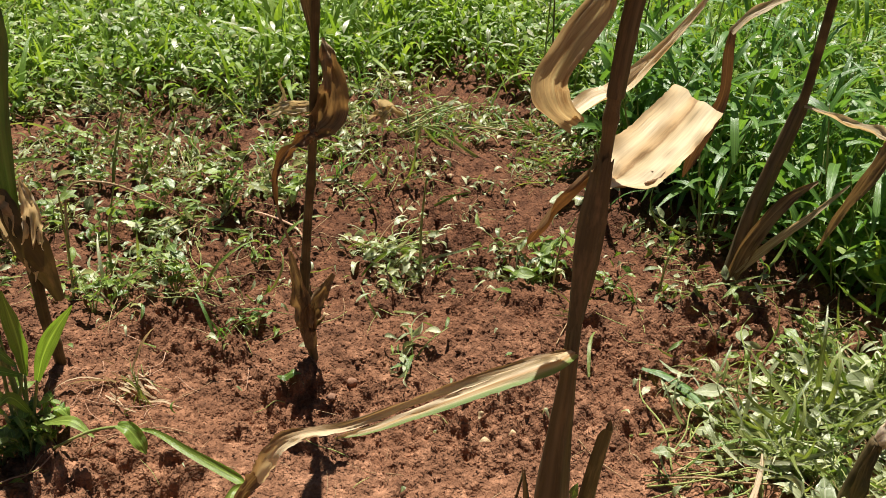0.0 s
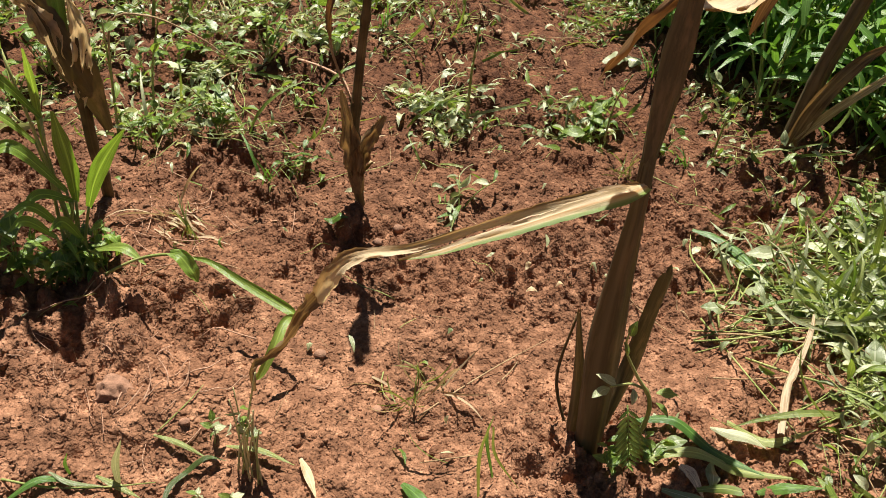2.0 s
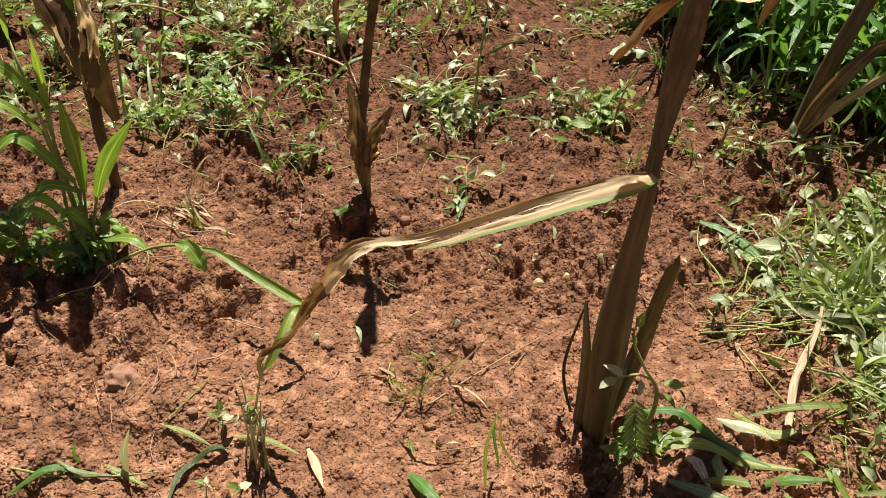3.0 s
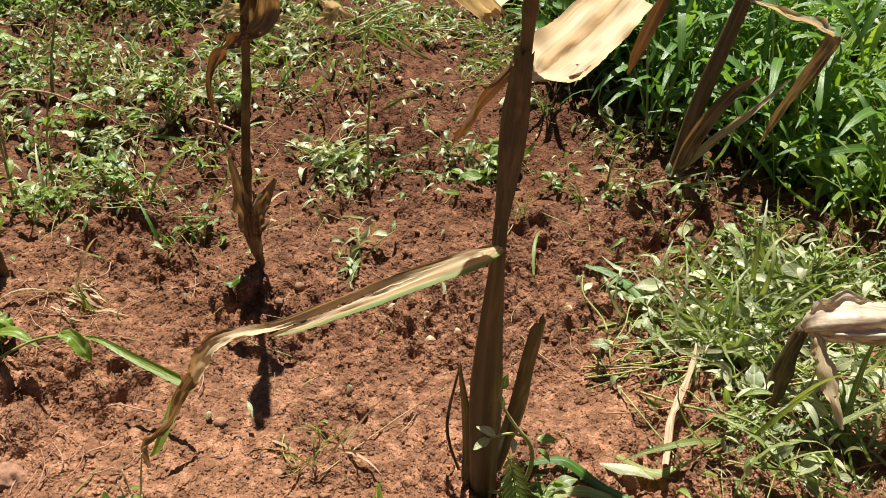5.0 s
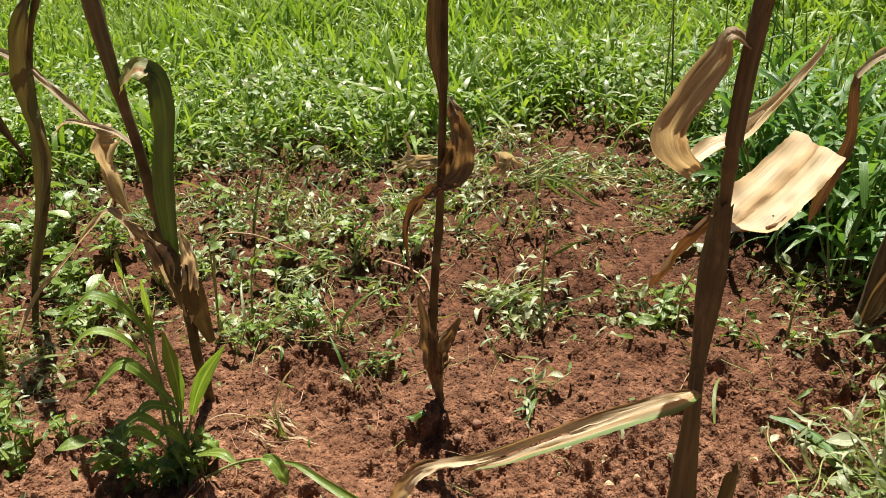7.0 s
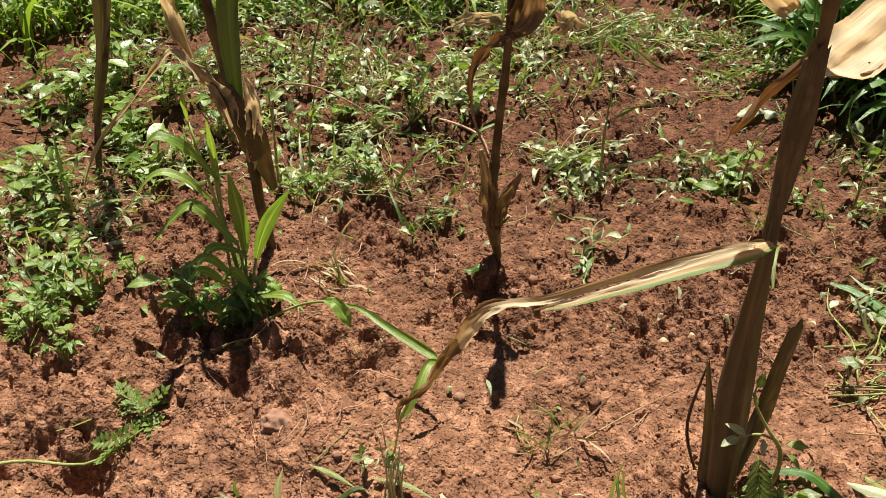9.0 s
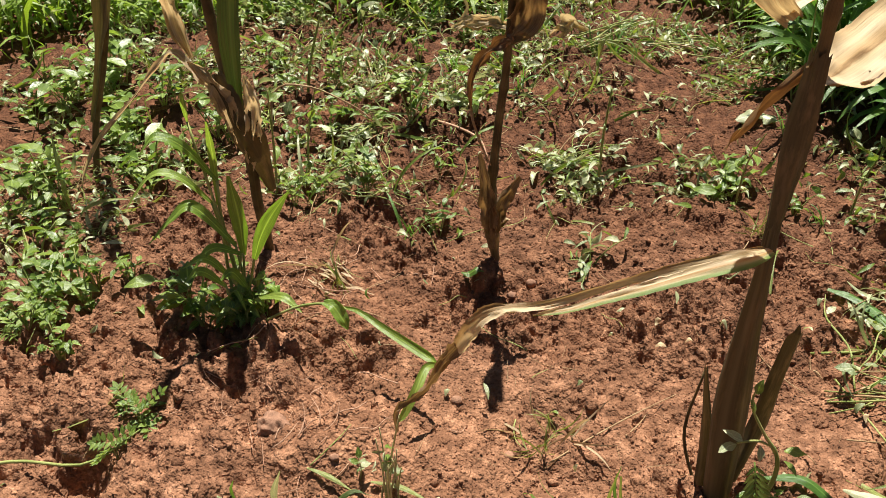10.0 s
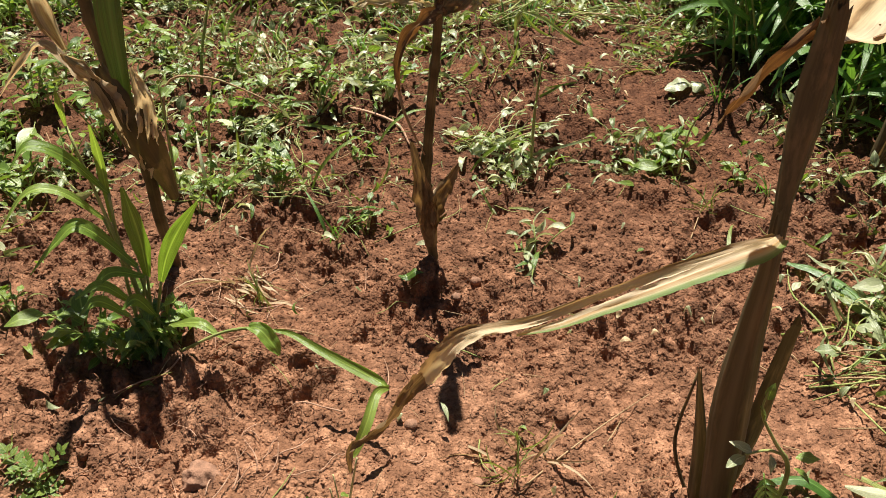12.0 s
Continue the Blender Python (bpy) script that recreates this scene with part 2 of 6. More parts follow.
WEED = leaf_material("weed_leaf", (0.11, 0.205, 0.028), (0.30, 0.415, 0.085), (1.0, 1.0, 0.48), 0.45, 0.34, 0.4)
# pale end: grey leaf backs, lifted further in place of sun glare
WILTED = leaf_material("wilted_weed_leaf", (0.22, 0.285, 0.115), (0.64, 0.68, 0.42), (1.0, 1.0, 0.62), 0.34, 0.32, 0.3)
STEM = stalk_material("green_stem", (0.22, 0.29, 0.07), (0.44, 0.48, 0.17), 0.42)
PALE_STEM = stalk_material("pale_cut_stem", (0.44, 0.46, 0.18), (0.66, 0.64, 0.34), 0.45)
STRAW = stalk_material("dry_straw", (0.34, 0.22, 0.11), (0.52, 0.38, 0.21), 0.6)
STALK = stalk_material("dry_maize_stalk", (0.070, 0.050, 0.018), (0.21, 0.155, 0.068), 0.6)
ROOT = stalk_material("pale_root", (0.42, 0.24, 0.15), (0.62, 0.40, 0.27), 0.7)


# ---------------------------------------------------------------- mesh helpers
def lattice(ix, iy, seed):
    h = (ix.astype(np.int64) * 374761393 + iy.astype(np.int64) * 668265263 + seed * 1442695041) & 0x7FFFFFFF
    h = ((h ^ (h >> 13)) * 1274126177) & 0x7FFFFFFF
    return ((h ^ (h >> 16)) & 0xFFFF) / 65535.0


def value_noise(x, y, cell, seed):
    """Smooth noise from 0 to 1 with features of about that cell size, in metres."""
    u, v = x / cell + 0.37 * seed, y / cell + 0.73 * seed
    iu, iv = np.floor(u), np.floor(v)
    fu, fv = u - iu, v - iv
    fu, fv = fu * fu * (3 - 2 * fu), fv * fv * (3 - 2 * fv)
    a, b = lattice(iu, iv, seed), lattice(iu + 1, iv, seed)
    c, d = lattice(iu, iv + 1, seed), lattice(iu + 1, iv + 1, seed)
    return (a * (1 - fu) + b * fu) * (1 - fv) + (c * (1 - fu) + d * fu) * fv


def mound(x, y, cx, cy, size, height):
    return height * np.exp(-((x - cx) ** 2 + (y - cy) ** 2) / (2 * size * size))


def land(x, y):
    """The lie of the land without its crumbs."""
    z = -0.035 + 0.0 * x
    z = z + mound(x, y, -0.64, 1.02, 0.20, 0.080) + mound(x, y, -0.29, 1.63, 0.10, 0.045)
    z = z + mound(x, y, -0.90, 1.57, 0.22, 0.055) + mound(x, y, 0.70, 1.20, 0.18, 0.03)
    z = z + mound(x, y, 0.19, 0.93, 0.12, 0.03) + mound(x, y, 0.82, 1.98, 0.15, 0.03)
    z = z + 0.055 / (1 + np.exp(-(y - 2.4) / 0.25)) - 0.02 * np.exp(-((y - 2.15) / 0.2) ** 2)
    # first bank and hollow are added, to throw a dark shadow there
    z = z + mound(x, y, -1.05, 0.99, 0.06, 0.055) + mound(x, y, -1.01, 0.835, 0.045, -0.11) + mound(x, y, -0.78, 1.10, 0.04, -0.06) + mound(x, y, -0.56, 1.16, 0.04, -0.05)
    return z + 0.035 * (value_noise(x, y, 0.42, 3) - 0.5)


def crumbs(x, y, cell, seed, keep=1.0):
    """Packed rounded lumps of about that cell size: 0 in the creases, up to 1 on the tops."""
    wx, wy = value_noise(x, y, 0.55 * cell, seed + 40) - 0.5, value_noise(x, y, 0.55 * cell, seed + 41) - 0.5
    u, v = x / cell + 0.85 * wx, y / cell + 0.85 * wy
    iu, iv = np.floor(u), np.floor(v)
    top = np.zeros_like(u)
    for dx in (-1, 0, 1):
        for dy in (-1, 0, 1):
            cu, cv = iu + dx, iv + dy
            size = 0.42 + 0.42 * lattice(cu, cv, seed + 2)
            d = ((u - cu - lattice(cu, cv, seed)) ** 2 + (v - cv - lattice(cu, cv, seed + 1)) ** 2) / size ** 2
            tall = lattice(cu, cv, seed + 3)
            top = np.maximum(top, np.where(tall < keep, (0.3 + 0.7 * tall / keep) * np.clip(1 - d, 0, 1) ** 0.8, 0))
    return top


def ground_height(x, y):
    x, y = np.asarray(x, float), np.asarray(y, float)
    fine = 1 - np.clip((np.hypot(0.8 * (x + 0.1), y - 2.2) - 2.0) / 1.6, 0, 1)
    z = land(x, y)
    trodden = np.exp(-((x + 0.36) / 0.20) ** 2 - ((y - 0.88) / 0.22) ** 2) + np.exp(-((x + 0.34) / 0.10) ** 2 - ((y - 1.20) / 0.10) ** 2) + np.exp(-((x - 0.42) / 0.12) ** 2 - ((y - 1.15) / 0.20) ** 2)
    broken = np.clip(2.6 * value_noise(x, y, 0.26, 17) - 0.60 + 0.35 * np.clip(y - 1.5, 0, 1), 0.40, 1.2) * (1 - 0.75 * np.clip(trodden, 0, 1))
    rugged = np.exp(-((x + 0.72) / 0.30) ** 2 - ((y - 1.08) / 0.28) ** 2)      # big clods round the nearest heap
    z = z + fine * 0.050 * (value_noise(x, y, 0.13, 5) - 0.5) + fine * (0.3 + 0.7 * broken) * 0.030 * (value_noise(x, y, 0.055, 6) - 0.5)
    z = z + fine * broken * (0.034 * (crumbs(x, y, 0.085, 101, 0.75) - 0.20) + 0.026 * (crumbs(x, y, 0.040, 111, 0.8) - 0.35))
    z = z + rugged * (0.055 * (crumbs(x, y, 0.125, 121, 0.8) - 0.25) + 0.016 * (crumbs(x, y, 0.045, 131) - 0.45))
    small = fine * (1 - 0.4 * np.clip((y - 1.6) / 0.4, 0, 1))
    z = z + small * (0.30 + 0.70 * broken) * (0.015 * (crumbs(x, y, 0.021, 141) - 0.4) + 0.012 * (value_noise(x, y, 0.024, 9) - 0.5))
    return z + small * (0.5 + 0.5 * broken) * (0.0066 * (crumbs(x, y, 0.0125, 151) - 0.4) + 0.0020 * (value_noise(x, y, 0.011, 11) - 0.5))


def gz(x, y):
    return float(ground_height(np.array([x]), np.array([y]))[0])


def mesh_from(name, verts, faces, uvs=None, mat=None, smooth=True):
    """verts (n, 3), faces (m, 3 or 4) and uvs (n, 2) as arrays."""
    me = bpy.data.meshes.new(name)
    verts, faces = np.asarray(verts, np.float32), np.asarray(faces, np.int32)
    k = faces.shape[1]
    me.vertices.add(len(verts))
    me.vertices.foreach_set("co", verts.ravel())
    me.loops.add(faces.size)
    me.loops.foreach_set("vertex_index", faces.ravel())
    me.polygons.add(len(faces))
    me.polygons.foreach_set("loop_start", np.arange(0, faces.size, k, dtype=np.int32))
    if uvs is not None:
        layer = me.uv_layers.new(name="UVMap")
        layer.data.foreach_set("uv", np.asarray(uvs, np.float32)[faces.ravel()].ravel())
    me.update(calc_edges=True)
    me.polygons.foreach_set("use_smooth", np.full(len(faces), smooth))
    me.validate()
    if mat:
        me.materials.append(mat)
    return me


def spline(points, n):
    """n points along a smooth curve through the given ones; works for any number of columns."""
    p = np.asarray(points, float)
    if p.ndim == 1:
        p = p[:, None]
    if len(p) == 2:
        return p[0] + (p[1] - p[0]) * np.linspace(0, 1, n)[:, None]
    e = np.vstack([2 * p[0] - p[1], p, 2 * p[-1] - p[-2]])
    s = np.linspace(0, len(p) - 1 - 1e-9, n)
    i = np.floor(s).astype(int)
    f = (s - i)[:, None]
    a, b, c, d = e[i], e[i + 1], e[i + 2], e[i + 3]
    return 0.5 * (2 * b + (c - a) * f + (2 * a - 5 * b + 4 * c - d) * f ** 2 + (3 * b - a - 3 * c + d) * f ** 3)


def unit(v):
    return v / np.maximum(np.linalg.norm(v, axis=-1, keepdims=True), 1e-9)


def ribbon(points, widths, sides, curl=0.3, n=28, m=6, ruffle=0.0, seed=0, ragged=0.0):
    """A blade along points. widths and curl (radians across the blade) change along it; sides are the directions across it."""
    rs = np.random.RandomState(seed)
    p = spline(points, n)
    w = np.clip(spline(widths, n)[:, 0], 0.0006, None)
    sd = np.asarray(sides, float)
    sd = np.tile(sd, (n, 1)) if sd.ndim == 1 else spline(sd, n)
    cu = np.full(n, float(curl)) if np.ndim(curl) == 0 else spline(curl, n)[:, 0]
    cu = np.where(np.abs(cu) < 0.02, 0.02, cu)
    tan = unit(np.gradient(p, axis=0))
    side = unit(sd - tan * np.sum(sd * tan, axis=1, keepdims=True))
    nor = np.cross(side, tan)
    u = np.linspace(-1, 1, m + 1)
    ang = u[None, :] * cu[:, None] / 2
    rad = (w / cu)[:, None]
    across, up = rad * np.sin(ang), rad * (1 - np.cos(ang))
    if ragged:
        k = 1 + ragged * (rs.rand(n)[:, None] - 0.5) * np.abs(u)[None, :]
        across = across * k
    if ruffle:
        ph = rs.rand(3) * 6.28
        s = np.linspace(0, 1, n)[:, None]
        up = up + ruffle * w[:, None] * np.abs(u)[None, :] * (np.sin(s * 19 + ph[0] + u * 1.2) + 0.35 * np.sin(s * 31 + ph[1] - u * 2))
        coarse = rs.randn(max(4, n // 4), m + 1)
        at = np.linspace(0, len(coarse) - 1.001, n)
        lo, fr = at.astype(int), (at % 1)[:, None]
        fr = fr * fr * (3 - 2 * fr)
        up = up + 0.9 * ruffle * w[:, None] * (coarse[lo] * (1 - fr) + coarse[lo + 1] * fr)
    v = p[:, None, :] + side[:, None, :] * across[..., None] + nor[:, None, :] * up[..., None]
    uv = np.stack(np.broadcast_arrays((u[None, :] + 1) / 2, np.linspace(0, 1, n)[:, None]), -1)
    i, j = np.meshgrid(np.arange(n - 1), np.arange(m), indexing="ij")
    a = (i * (m + 1) + j).ravel()
    f = np.stack([a, a + 1, a + m + 2, a + m + 1], 1)
    return v.reshape(-1, 3), f, uv.reshape(-1, 2)


def tube(points, radii, n=30, k=12, nodes=(), rough=0.0, seed=0, oval=1.0):
    """A closed tapered stem along points, with swollen joints at the fractions in nodes."""
    rs = np.random.RandomState(seed)
    p = spline(points, n)
    r = spline(radii, n)[:, 0]
    s = np.linspace(0, 1, n)
    for at in nodes:
        r = r * (1 + 0.28 * np.exp(-((s - at) / 0.012) ** 2))
    tan = unit(np.gradient(p, axis=0))
    ref = np.tile(np.array([0.94, 0.34, 0.05]) if abs(tan[0][2]) > 0.6 else np.array([0.1, 0.2, 0.97]), (n, 1))
    a = unit(np.cross(tan, ref))
    b = np.cross(tan, a)
    t = np.linspace(0, 2 * np.pi, k, endpoint=False)
    rr = r[:, None] * (1 + rough * (rs.rand(n, k) - 0.5))
    v = p[:, None, :] + a[:, None, :] * (rr * np.cos(t))[..., None] + b[:, None, :] * (rr * oval * np.sin(t))[..., None]
    uv = np.stack(np.broadcast_arrays(t[None, :] / 6.2832, s[:, None]), -1)
    i, j = np.meshgrid(np.arange(n - 1), np.arange(k), indexing="ij")
    q = (i * k + j).ravel()
    q2 = (i * k + (j + 1) % k).ravel()
    f = np.stack([q, q2, q2 + k, q + k], 1)
    verts = np.vstack([v.reshape(-1, 3), p[:1], p[-1:]])
    uvs = np.vstack([uv.reshape(-1, 2), [[0, 0]], [[0, 1]]])
    c0, c1, ring = n * k, n * k + 1, np.arange(k)
    cap0 = np.stack([np.full(k, c0), (ring + 1) % k, ring, np.full(k, c0)], 1)
    cap1 = np.stack([np.full(k, c1), (n - 1) * k + ring, (n - 1) * k + (ring + 1) % k, np.full(k, c1)], 1)
    tri = np.vstack([f[:, [0, 1, 2]], f[:, [0, 2, 3]], cap0[:, :3], cap1[:, :3]])
    return verts, tri, uvs


def thing(name, base, label, category, group="", kind=""):
    e = new(name)
    e.empty_display_size = 0.05
    e.location = base
    return tagged(e, label, category, group, kind)


def part(name, shape, mat, parent, label=""):
    """One mesh under a thing; the shape is given in world coordinates."""
    top = parent
    while top.parent:
        top = top.parent
    verts = np.asarray(shape[0]) - np.array(top.location)
    ob = new(name, mesh_from(name, verts, shape[1], shape[2], mat))
    ob.parent = parent
    return tagged(ob, label)


class Bag:
    """Gathers many small copies of templates into one mesh."""

    def __init__(self):
        self.v, self.f, self.u, self.count = [], [], [], 0

    def add(self, shape, mats, moves):
        """mats (n, 3, 3) and moves (n, 3) place the copies."""
        v, f, u = shape
        f = np.asarray(f)
        if f.shape[1] == 4:
            f = np.vstack([f[:, [0, 1, 2]], f[:, [0, 2, 3]]])
        k, n = len(v), len(moves)
        self.v.append((np.einsum("nij,kj->nki", mats, v) + moves[:, None, :]).reshape(-1, 3))
        self.f.append((f[None] + (np.arange(n) * k)[:, None, None]).reshape(-1, 3) + self.count)
        self.u.append(np.tile(u, (n, 1)))
        self.count += n * k

    def build(self, name, mat, smooth=True):
        return mesh_from(name, np.vstack(self.v), np.vstack(self.f), np.vstack(self.u), mat, smooth)


def turns(rs, n, tilt=0.35, size=(0.7, 1.3), roll=0.0):
    """n random matrices: a lean, a turn about the vertical and a size."""
    az, la, lb = rs.rand(n) * 6.2832, rs.randn(n) * tilt, rs.randn(n) * tilt
    s = size[0] + (size[1] - size[0]) * rs.rand(n)
    z = np.zeros(n)
    o = np.ones(n)
    rz = np.stack([np.cos(az), -np.sin(az), z, np.sin(az), np.cos(az), z, z, z, o], 1).reshape(n, 3, 3)
    rx = np.stack([o, z, z, z, np.cos(la), -np.sin(la), z, np.sin(la), np.cos(la)], 1).reshape(n, 3, 3)
    ry = np.stack([np.cos(lb), z, np.sin(lb), z, o, z, -np.sin(lb), z, np.cos(lb)], 1).reshape(n, 3, 3)
    return (rx @ ry @ rz) * s[:, None, None]


# ---------------------------------------------------------------- ground
def grid_lines(lo, hi, step, grow, reach):
    """Lines from -reach to reach: even between lo and hi, ever wider outside."""
    mid = list(np.arange(lo, hi, step))
    out, d, at = [], step, mid[-1]
    while at < reach:
        d = min(d * grow, 4.0)
        at += d
        out.append(at)
    low, d, at = [], step, lo
    while at > -reach:
        d = min(d * grow, 4.0)
        at -= d
        low.append(at)
    return np.array(low[::-1] + mid + out)


def build_ground():
    xs = grid_lines(-1.35, 1.05, 0.0042, 1.05, 60.0)
    ys = np.concatenate([[-60, -30, -15, -8, -4, -2, -1, -0.5, -0.2, 0.0, 0.2, 0.35, 0.45, 0.52, 0.58], np.arange(0.62, 1.75, 0.0042)])
    rows, d, at = [], 0.0044, 1.75
    while at < 80:
        rows.append(at)
        d = min(d * 1.016, 4.0)
        at += d
    ys = np.concatenate([ys, rows])
    gx, gy = np.meshgrid(xs, ys)
    z = ground_height(gx, gy)
    far = np.clip((np.hypot(gx, gy) - 5) / 10, 0, 1)
    z = z * (1 - far) + 0.02 * far
    v = np.stack([gx, gy, z], -1).reshape(-1, 3)
    nx, ny = len(xs), len(ys)
    i, j = np.meshgrid(np.arange(ny - 1), np.arange(nx - 1), indexing="ij")
    a = (i * nx + j).ravel()
    f = np.stack([a, a + 1, a + nx + 1, a + nx], 1)
    ob = new("ground", mesh_from("ground", v, f, None, SOIL))
    return tagged(ob, "crumbly hoed red-brown soil of a maize field", "soil", kind="structure")


build_ground()


def lump(seed, rough=0.35, level=1):
    """An uneven clod of about unit radius."""
    bm = bmesh.new()
    bmesh.ops.create_icosphere(bm, subdivisions=level, radius=1.0)
    rs = np.random.RandomState(seed)
    off = Vector(rs.rand(3) * 20)
    for vert in bm.verts:
        vert.co *= 1 + rough * noise.noise(vert.co * 1.3 + off) + 0.5 * rough * noise.noise(vert.co * 3.1 + off)
    bm.verts.ensure_lookup_table()
    v = np.array([vert.co[:] for vert in bm.verts])
    f = np.array([[q.index for q in face.verts] for face in bm.faces])
    bm.free()
    return v, f, np.zeros((len(v), 2))


def chip(seed):
    """A small angular crumb."""
    rs = np.random.RandomState(seed)
    v = np.array([(1, 0, 0), (-1, 0, 0), (0, 1, 0), (0, -1, 0), (0, 0, 1), (0, 0, -1)], float) * (0.7 + 0.6 * rs.rand(6, 1)) + rs.randn(6, 3) * 0.15
    f = np.array([(0, 2, 4), (2, 1, 4), (1, 3, 4), (3, 0, 4), (2, 0, 5), (1, 2, 5), (3, 1, 5), (0, 3, 5)])
    return v, f, np.zeros((6, 2))


def build_crumbs():
    rs = np.random.RandomState(5)
    bag = Bag()

    def sown(n, power):
        y = 0.72 + 2.4 * rs.rand(n) ** power
        x = rs.uniform(-1, 1, n) * (0.75 + 0.60 * y) - 0.15
        keep = (value_noise(x, y, 0.20, 21) > 0.55 * rs.rand(n)) & (x < 1.0)
        return x[keep], y[keep]

    flat = np.diag([1.0, 1.0, 0.72])
    for k in range(8):            # rounded granules on the nearest soil
        n = 2600
        y = 0.74 + 1.05 * rs.rand(n) ** 1.3
        x = rs.uniform(-1, 1, n) * (0.34 + 0.50 * y) - 0.10
        keep = (value_noise(x, y, 0.13, 21) > 0.62 * rs.rand(n)) & (x < 0.95)
        x, y = x[keep], y[keep]
        size = 0.0015 + 0.0025 * rs.rand(len(x)) ** 2.2
        bag.add(lump(120 + k, 0.45), flat @ turns(rs, len(x), 1.0, (1, 1)) * size[:, None, None], np.stack([x, y, ground_height(x, y) - 0.2 * size], 1))
    for k in range(6):
        x, y = sown(1600, 1.1)
        size = 0.0014 + 0.0030 * rs.rand(len(x)) ** 2.0
        bag.add(chip(20 + k), flat @ turns(rs, len(x), 1.0, (1, 1)) * size[:, None, None], np.stack([x, y, ground_height(x, y) + 0.1 * size], 1))
    for k in range(6):
        x, y = sown(700, 1.5)
        size = 0.0030 + 0.0045 * rs.rand(len(x)) ** 2.5
        bag.add(lump(30 + k, 0.6), flat @ turns(rs, len(x), 1.0, (1, 1)) * size[:, None, None], np.stack([x, y, ground_height(x, y) - 0.1 * size], 1))
    for k in range(5):
        n = 1300
        y = 1.6 + 1.7 * rs.rand(n)
        x = rs.uniform(-1, 1, n) * (0.55 + 0.5 * y)
        size = 0.0030 + 0.0055 * rs.rand(n) ** 2.2
        bag.add(lump(70 + k, 0.7), flat @ turns(rs, n, 1.0, (1, 1)) * size[:, None, None], np.stack([x, y, ground_height(x, y) - 0.1 * size], 1))
    for k in range(4):
        x, y = sown(44, 1.3)
        size = 0.008 + 0.010 * rs.rand(len(x)) ** 2
        bag.add(lump(50 + k, 0.9, 2), turns(rs, len(x), 1.0, (1, 1)) * size[:, None, None], np.stack([x, y, ground_height(x, y) - 0.25 * size], 1))
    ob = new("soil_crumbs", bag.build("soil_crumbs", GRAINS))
    tagged(ob, "loose red-brown crumbs and small clods of hoed soil", "soil crumbs", kind="stuff")


build_crumbs()


# ---------------------------------------------------------------- leaf and blade templates (about unit length along +y, root at the origin)
def blade_template(rise, droop, width, n=7, m=2, curl=0.9):
    s = np.linspace(0, 1, n)
    ang = rise - droop * s ** 1.4
    step = 1.0 / (n - 1)
    y = np.concatenate([[0], np.cumsum(np.cos(ang[:-1]) * step)])
    z = np.concatenate([[0], np.cumsum(np.sin(ang[:-1]) * step)])
    pts = np.stack([np.zeros(n), y, z], 1)
    w = width * np.array([0.55, 0.85, 1.0, 0.95, 0.8, 0.5, 0.06])
    return ribbon(pts, w, (1, 0, 0), curl, n, m)


def ovate_template(width=0.55, droop=0.6, curl=0.8, n=6, m=2, bend=0.0, ruffle=0.0, seed=0):
    s = np.linspace(0, 1, n)
    ang = 0.35 - droop * s
    y = np.concatenate([[0], np.cumsum(np.cos(ang[:-1]) / (n - 1))])
    z = np.concatenate([[0], np.cumsum(np.sin(ang[:-1]) / (n - 1))])
    w = width * np.array([0.10, 0.72, 1.0, 0.86, 0.5, 0.05])
    return ribbon(np.stack([bend * s * s, y, z], 1), w, (1, 0, 0), curl, n, m, ruffle, seed)


def joined(shapes):
    v, f, u, k = [], [], [], 0
    for a, b, c in shapes:
        b = np.asarray(b)
        if b.shape[1] == 4:
            b = np.vstack([b[:, [0, 1, 2]], b[:, [0, 2, 3]]])
        v.append(a), f.append(b + k), u.append(c)
        k += len(a)
    return np.vstack(v), np.vstack(f), np.vstack(u)


def moved(shape, m):
    v = np.asarray(shape[0]) @ np.array(m.to_3x3()).T + np.array(m.translation)
    return v, shape[1], shape[2]


def pinnate_template(pairs=4):
    """A feathered leaf: a rachis with pairs of small oval leaflets."""
    shapes = [tube([(0, 0, 0), (0, 0.5, 0.10), (0, 1, 0.06)], [0.012, 0.009, 0.005], 6, 4)]
    small = ovate_template(0.56, 0.3, 0.5, 6, 2)
    for i in range(pairs):
        s = 0.2 + 0.75 * i / (pairs - 1)
        for side in (-1, 1):
            size = 0.40 * (1 - 0.35 * abs(s - 0.5))
            shapes.append(moved(small, pose(0, s, 0.1 - 0.2 * (s - 0.5) ** 2, 6, 0, side * -68) @ Matrix.Scale(size, 4)))
    shapes.append(moved(small, pose(0, 0.98, 0.06) @ Matrix.Scale(0.36, 4)))
    return joined(shapes)


OVATES = [ovate_template(0.52, 0.7, 0.9, 6, 2, 0.16, 0.10, 1), ovate_template(0.40, 1.5, 1.3, 6, 2, -0.20, 0.14, 2), ovate_template(0.62, 0.3, 0.7, 6, 2, -0.06, 0.10, 3)]
LANCES = [ovate_template(0.24, 0.9, 0.9, 6, 2, 0.18, 0.06, 4), ovate_template(0.18, 1.7, 1.1, 6, 2, -0.22, 0.06, 5)]
BLADES = [blade_template(1.35, 0.6, 0.055), blade_template(1.3, 1.5, 0.06), blade_template(1.2, 2.2, 0.055), blade_template(0.9, 1.6, 0.05), blade_template(1.45, 1.0, 0.035)]
CURLED = [ovate_template(0.34, 2.4, 2.2), ovate_template(0.22, 1.8, 1.8), ovate_template(0.5, 1.6, 1.9)]
PINNATE = pinnate_template()


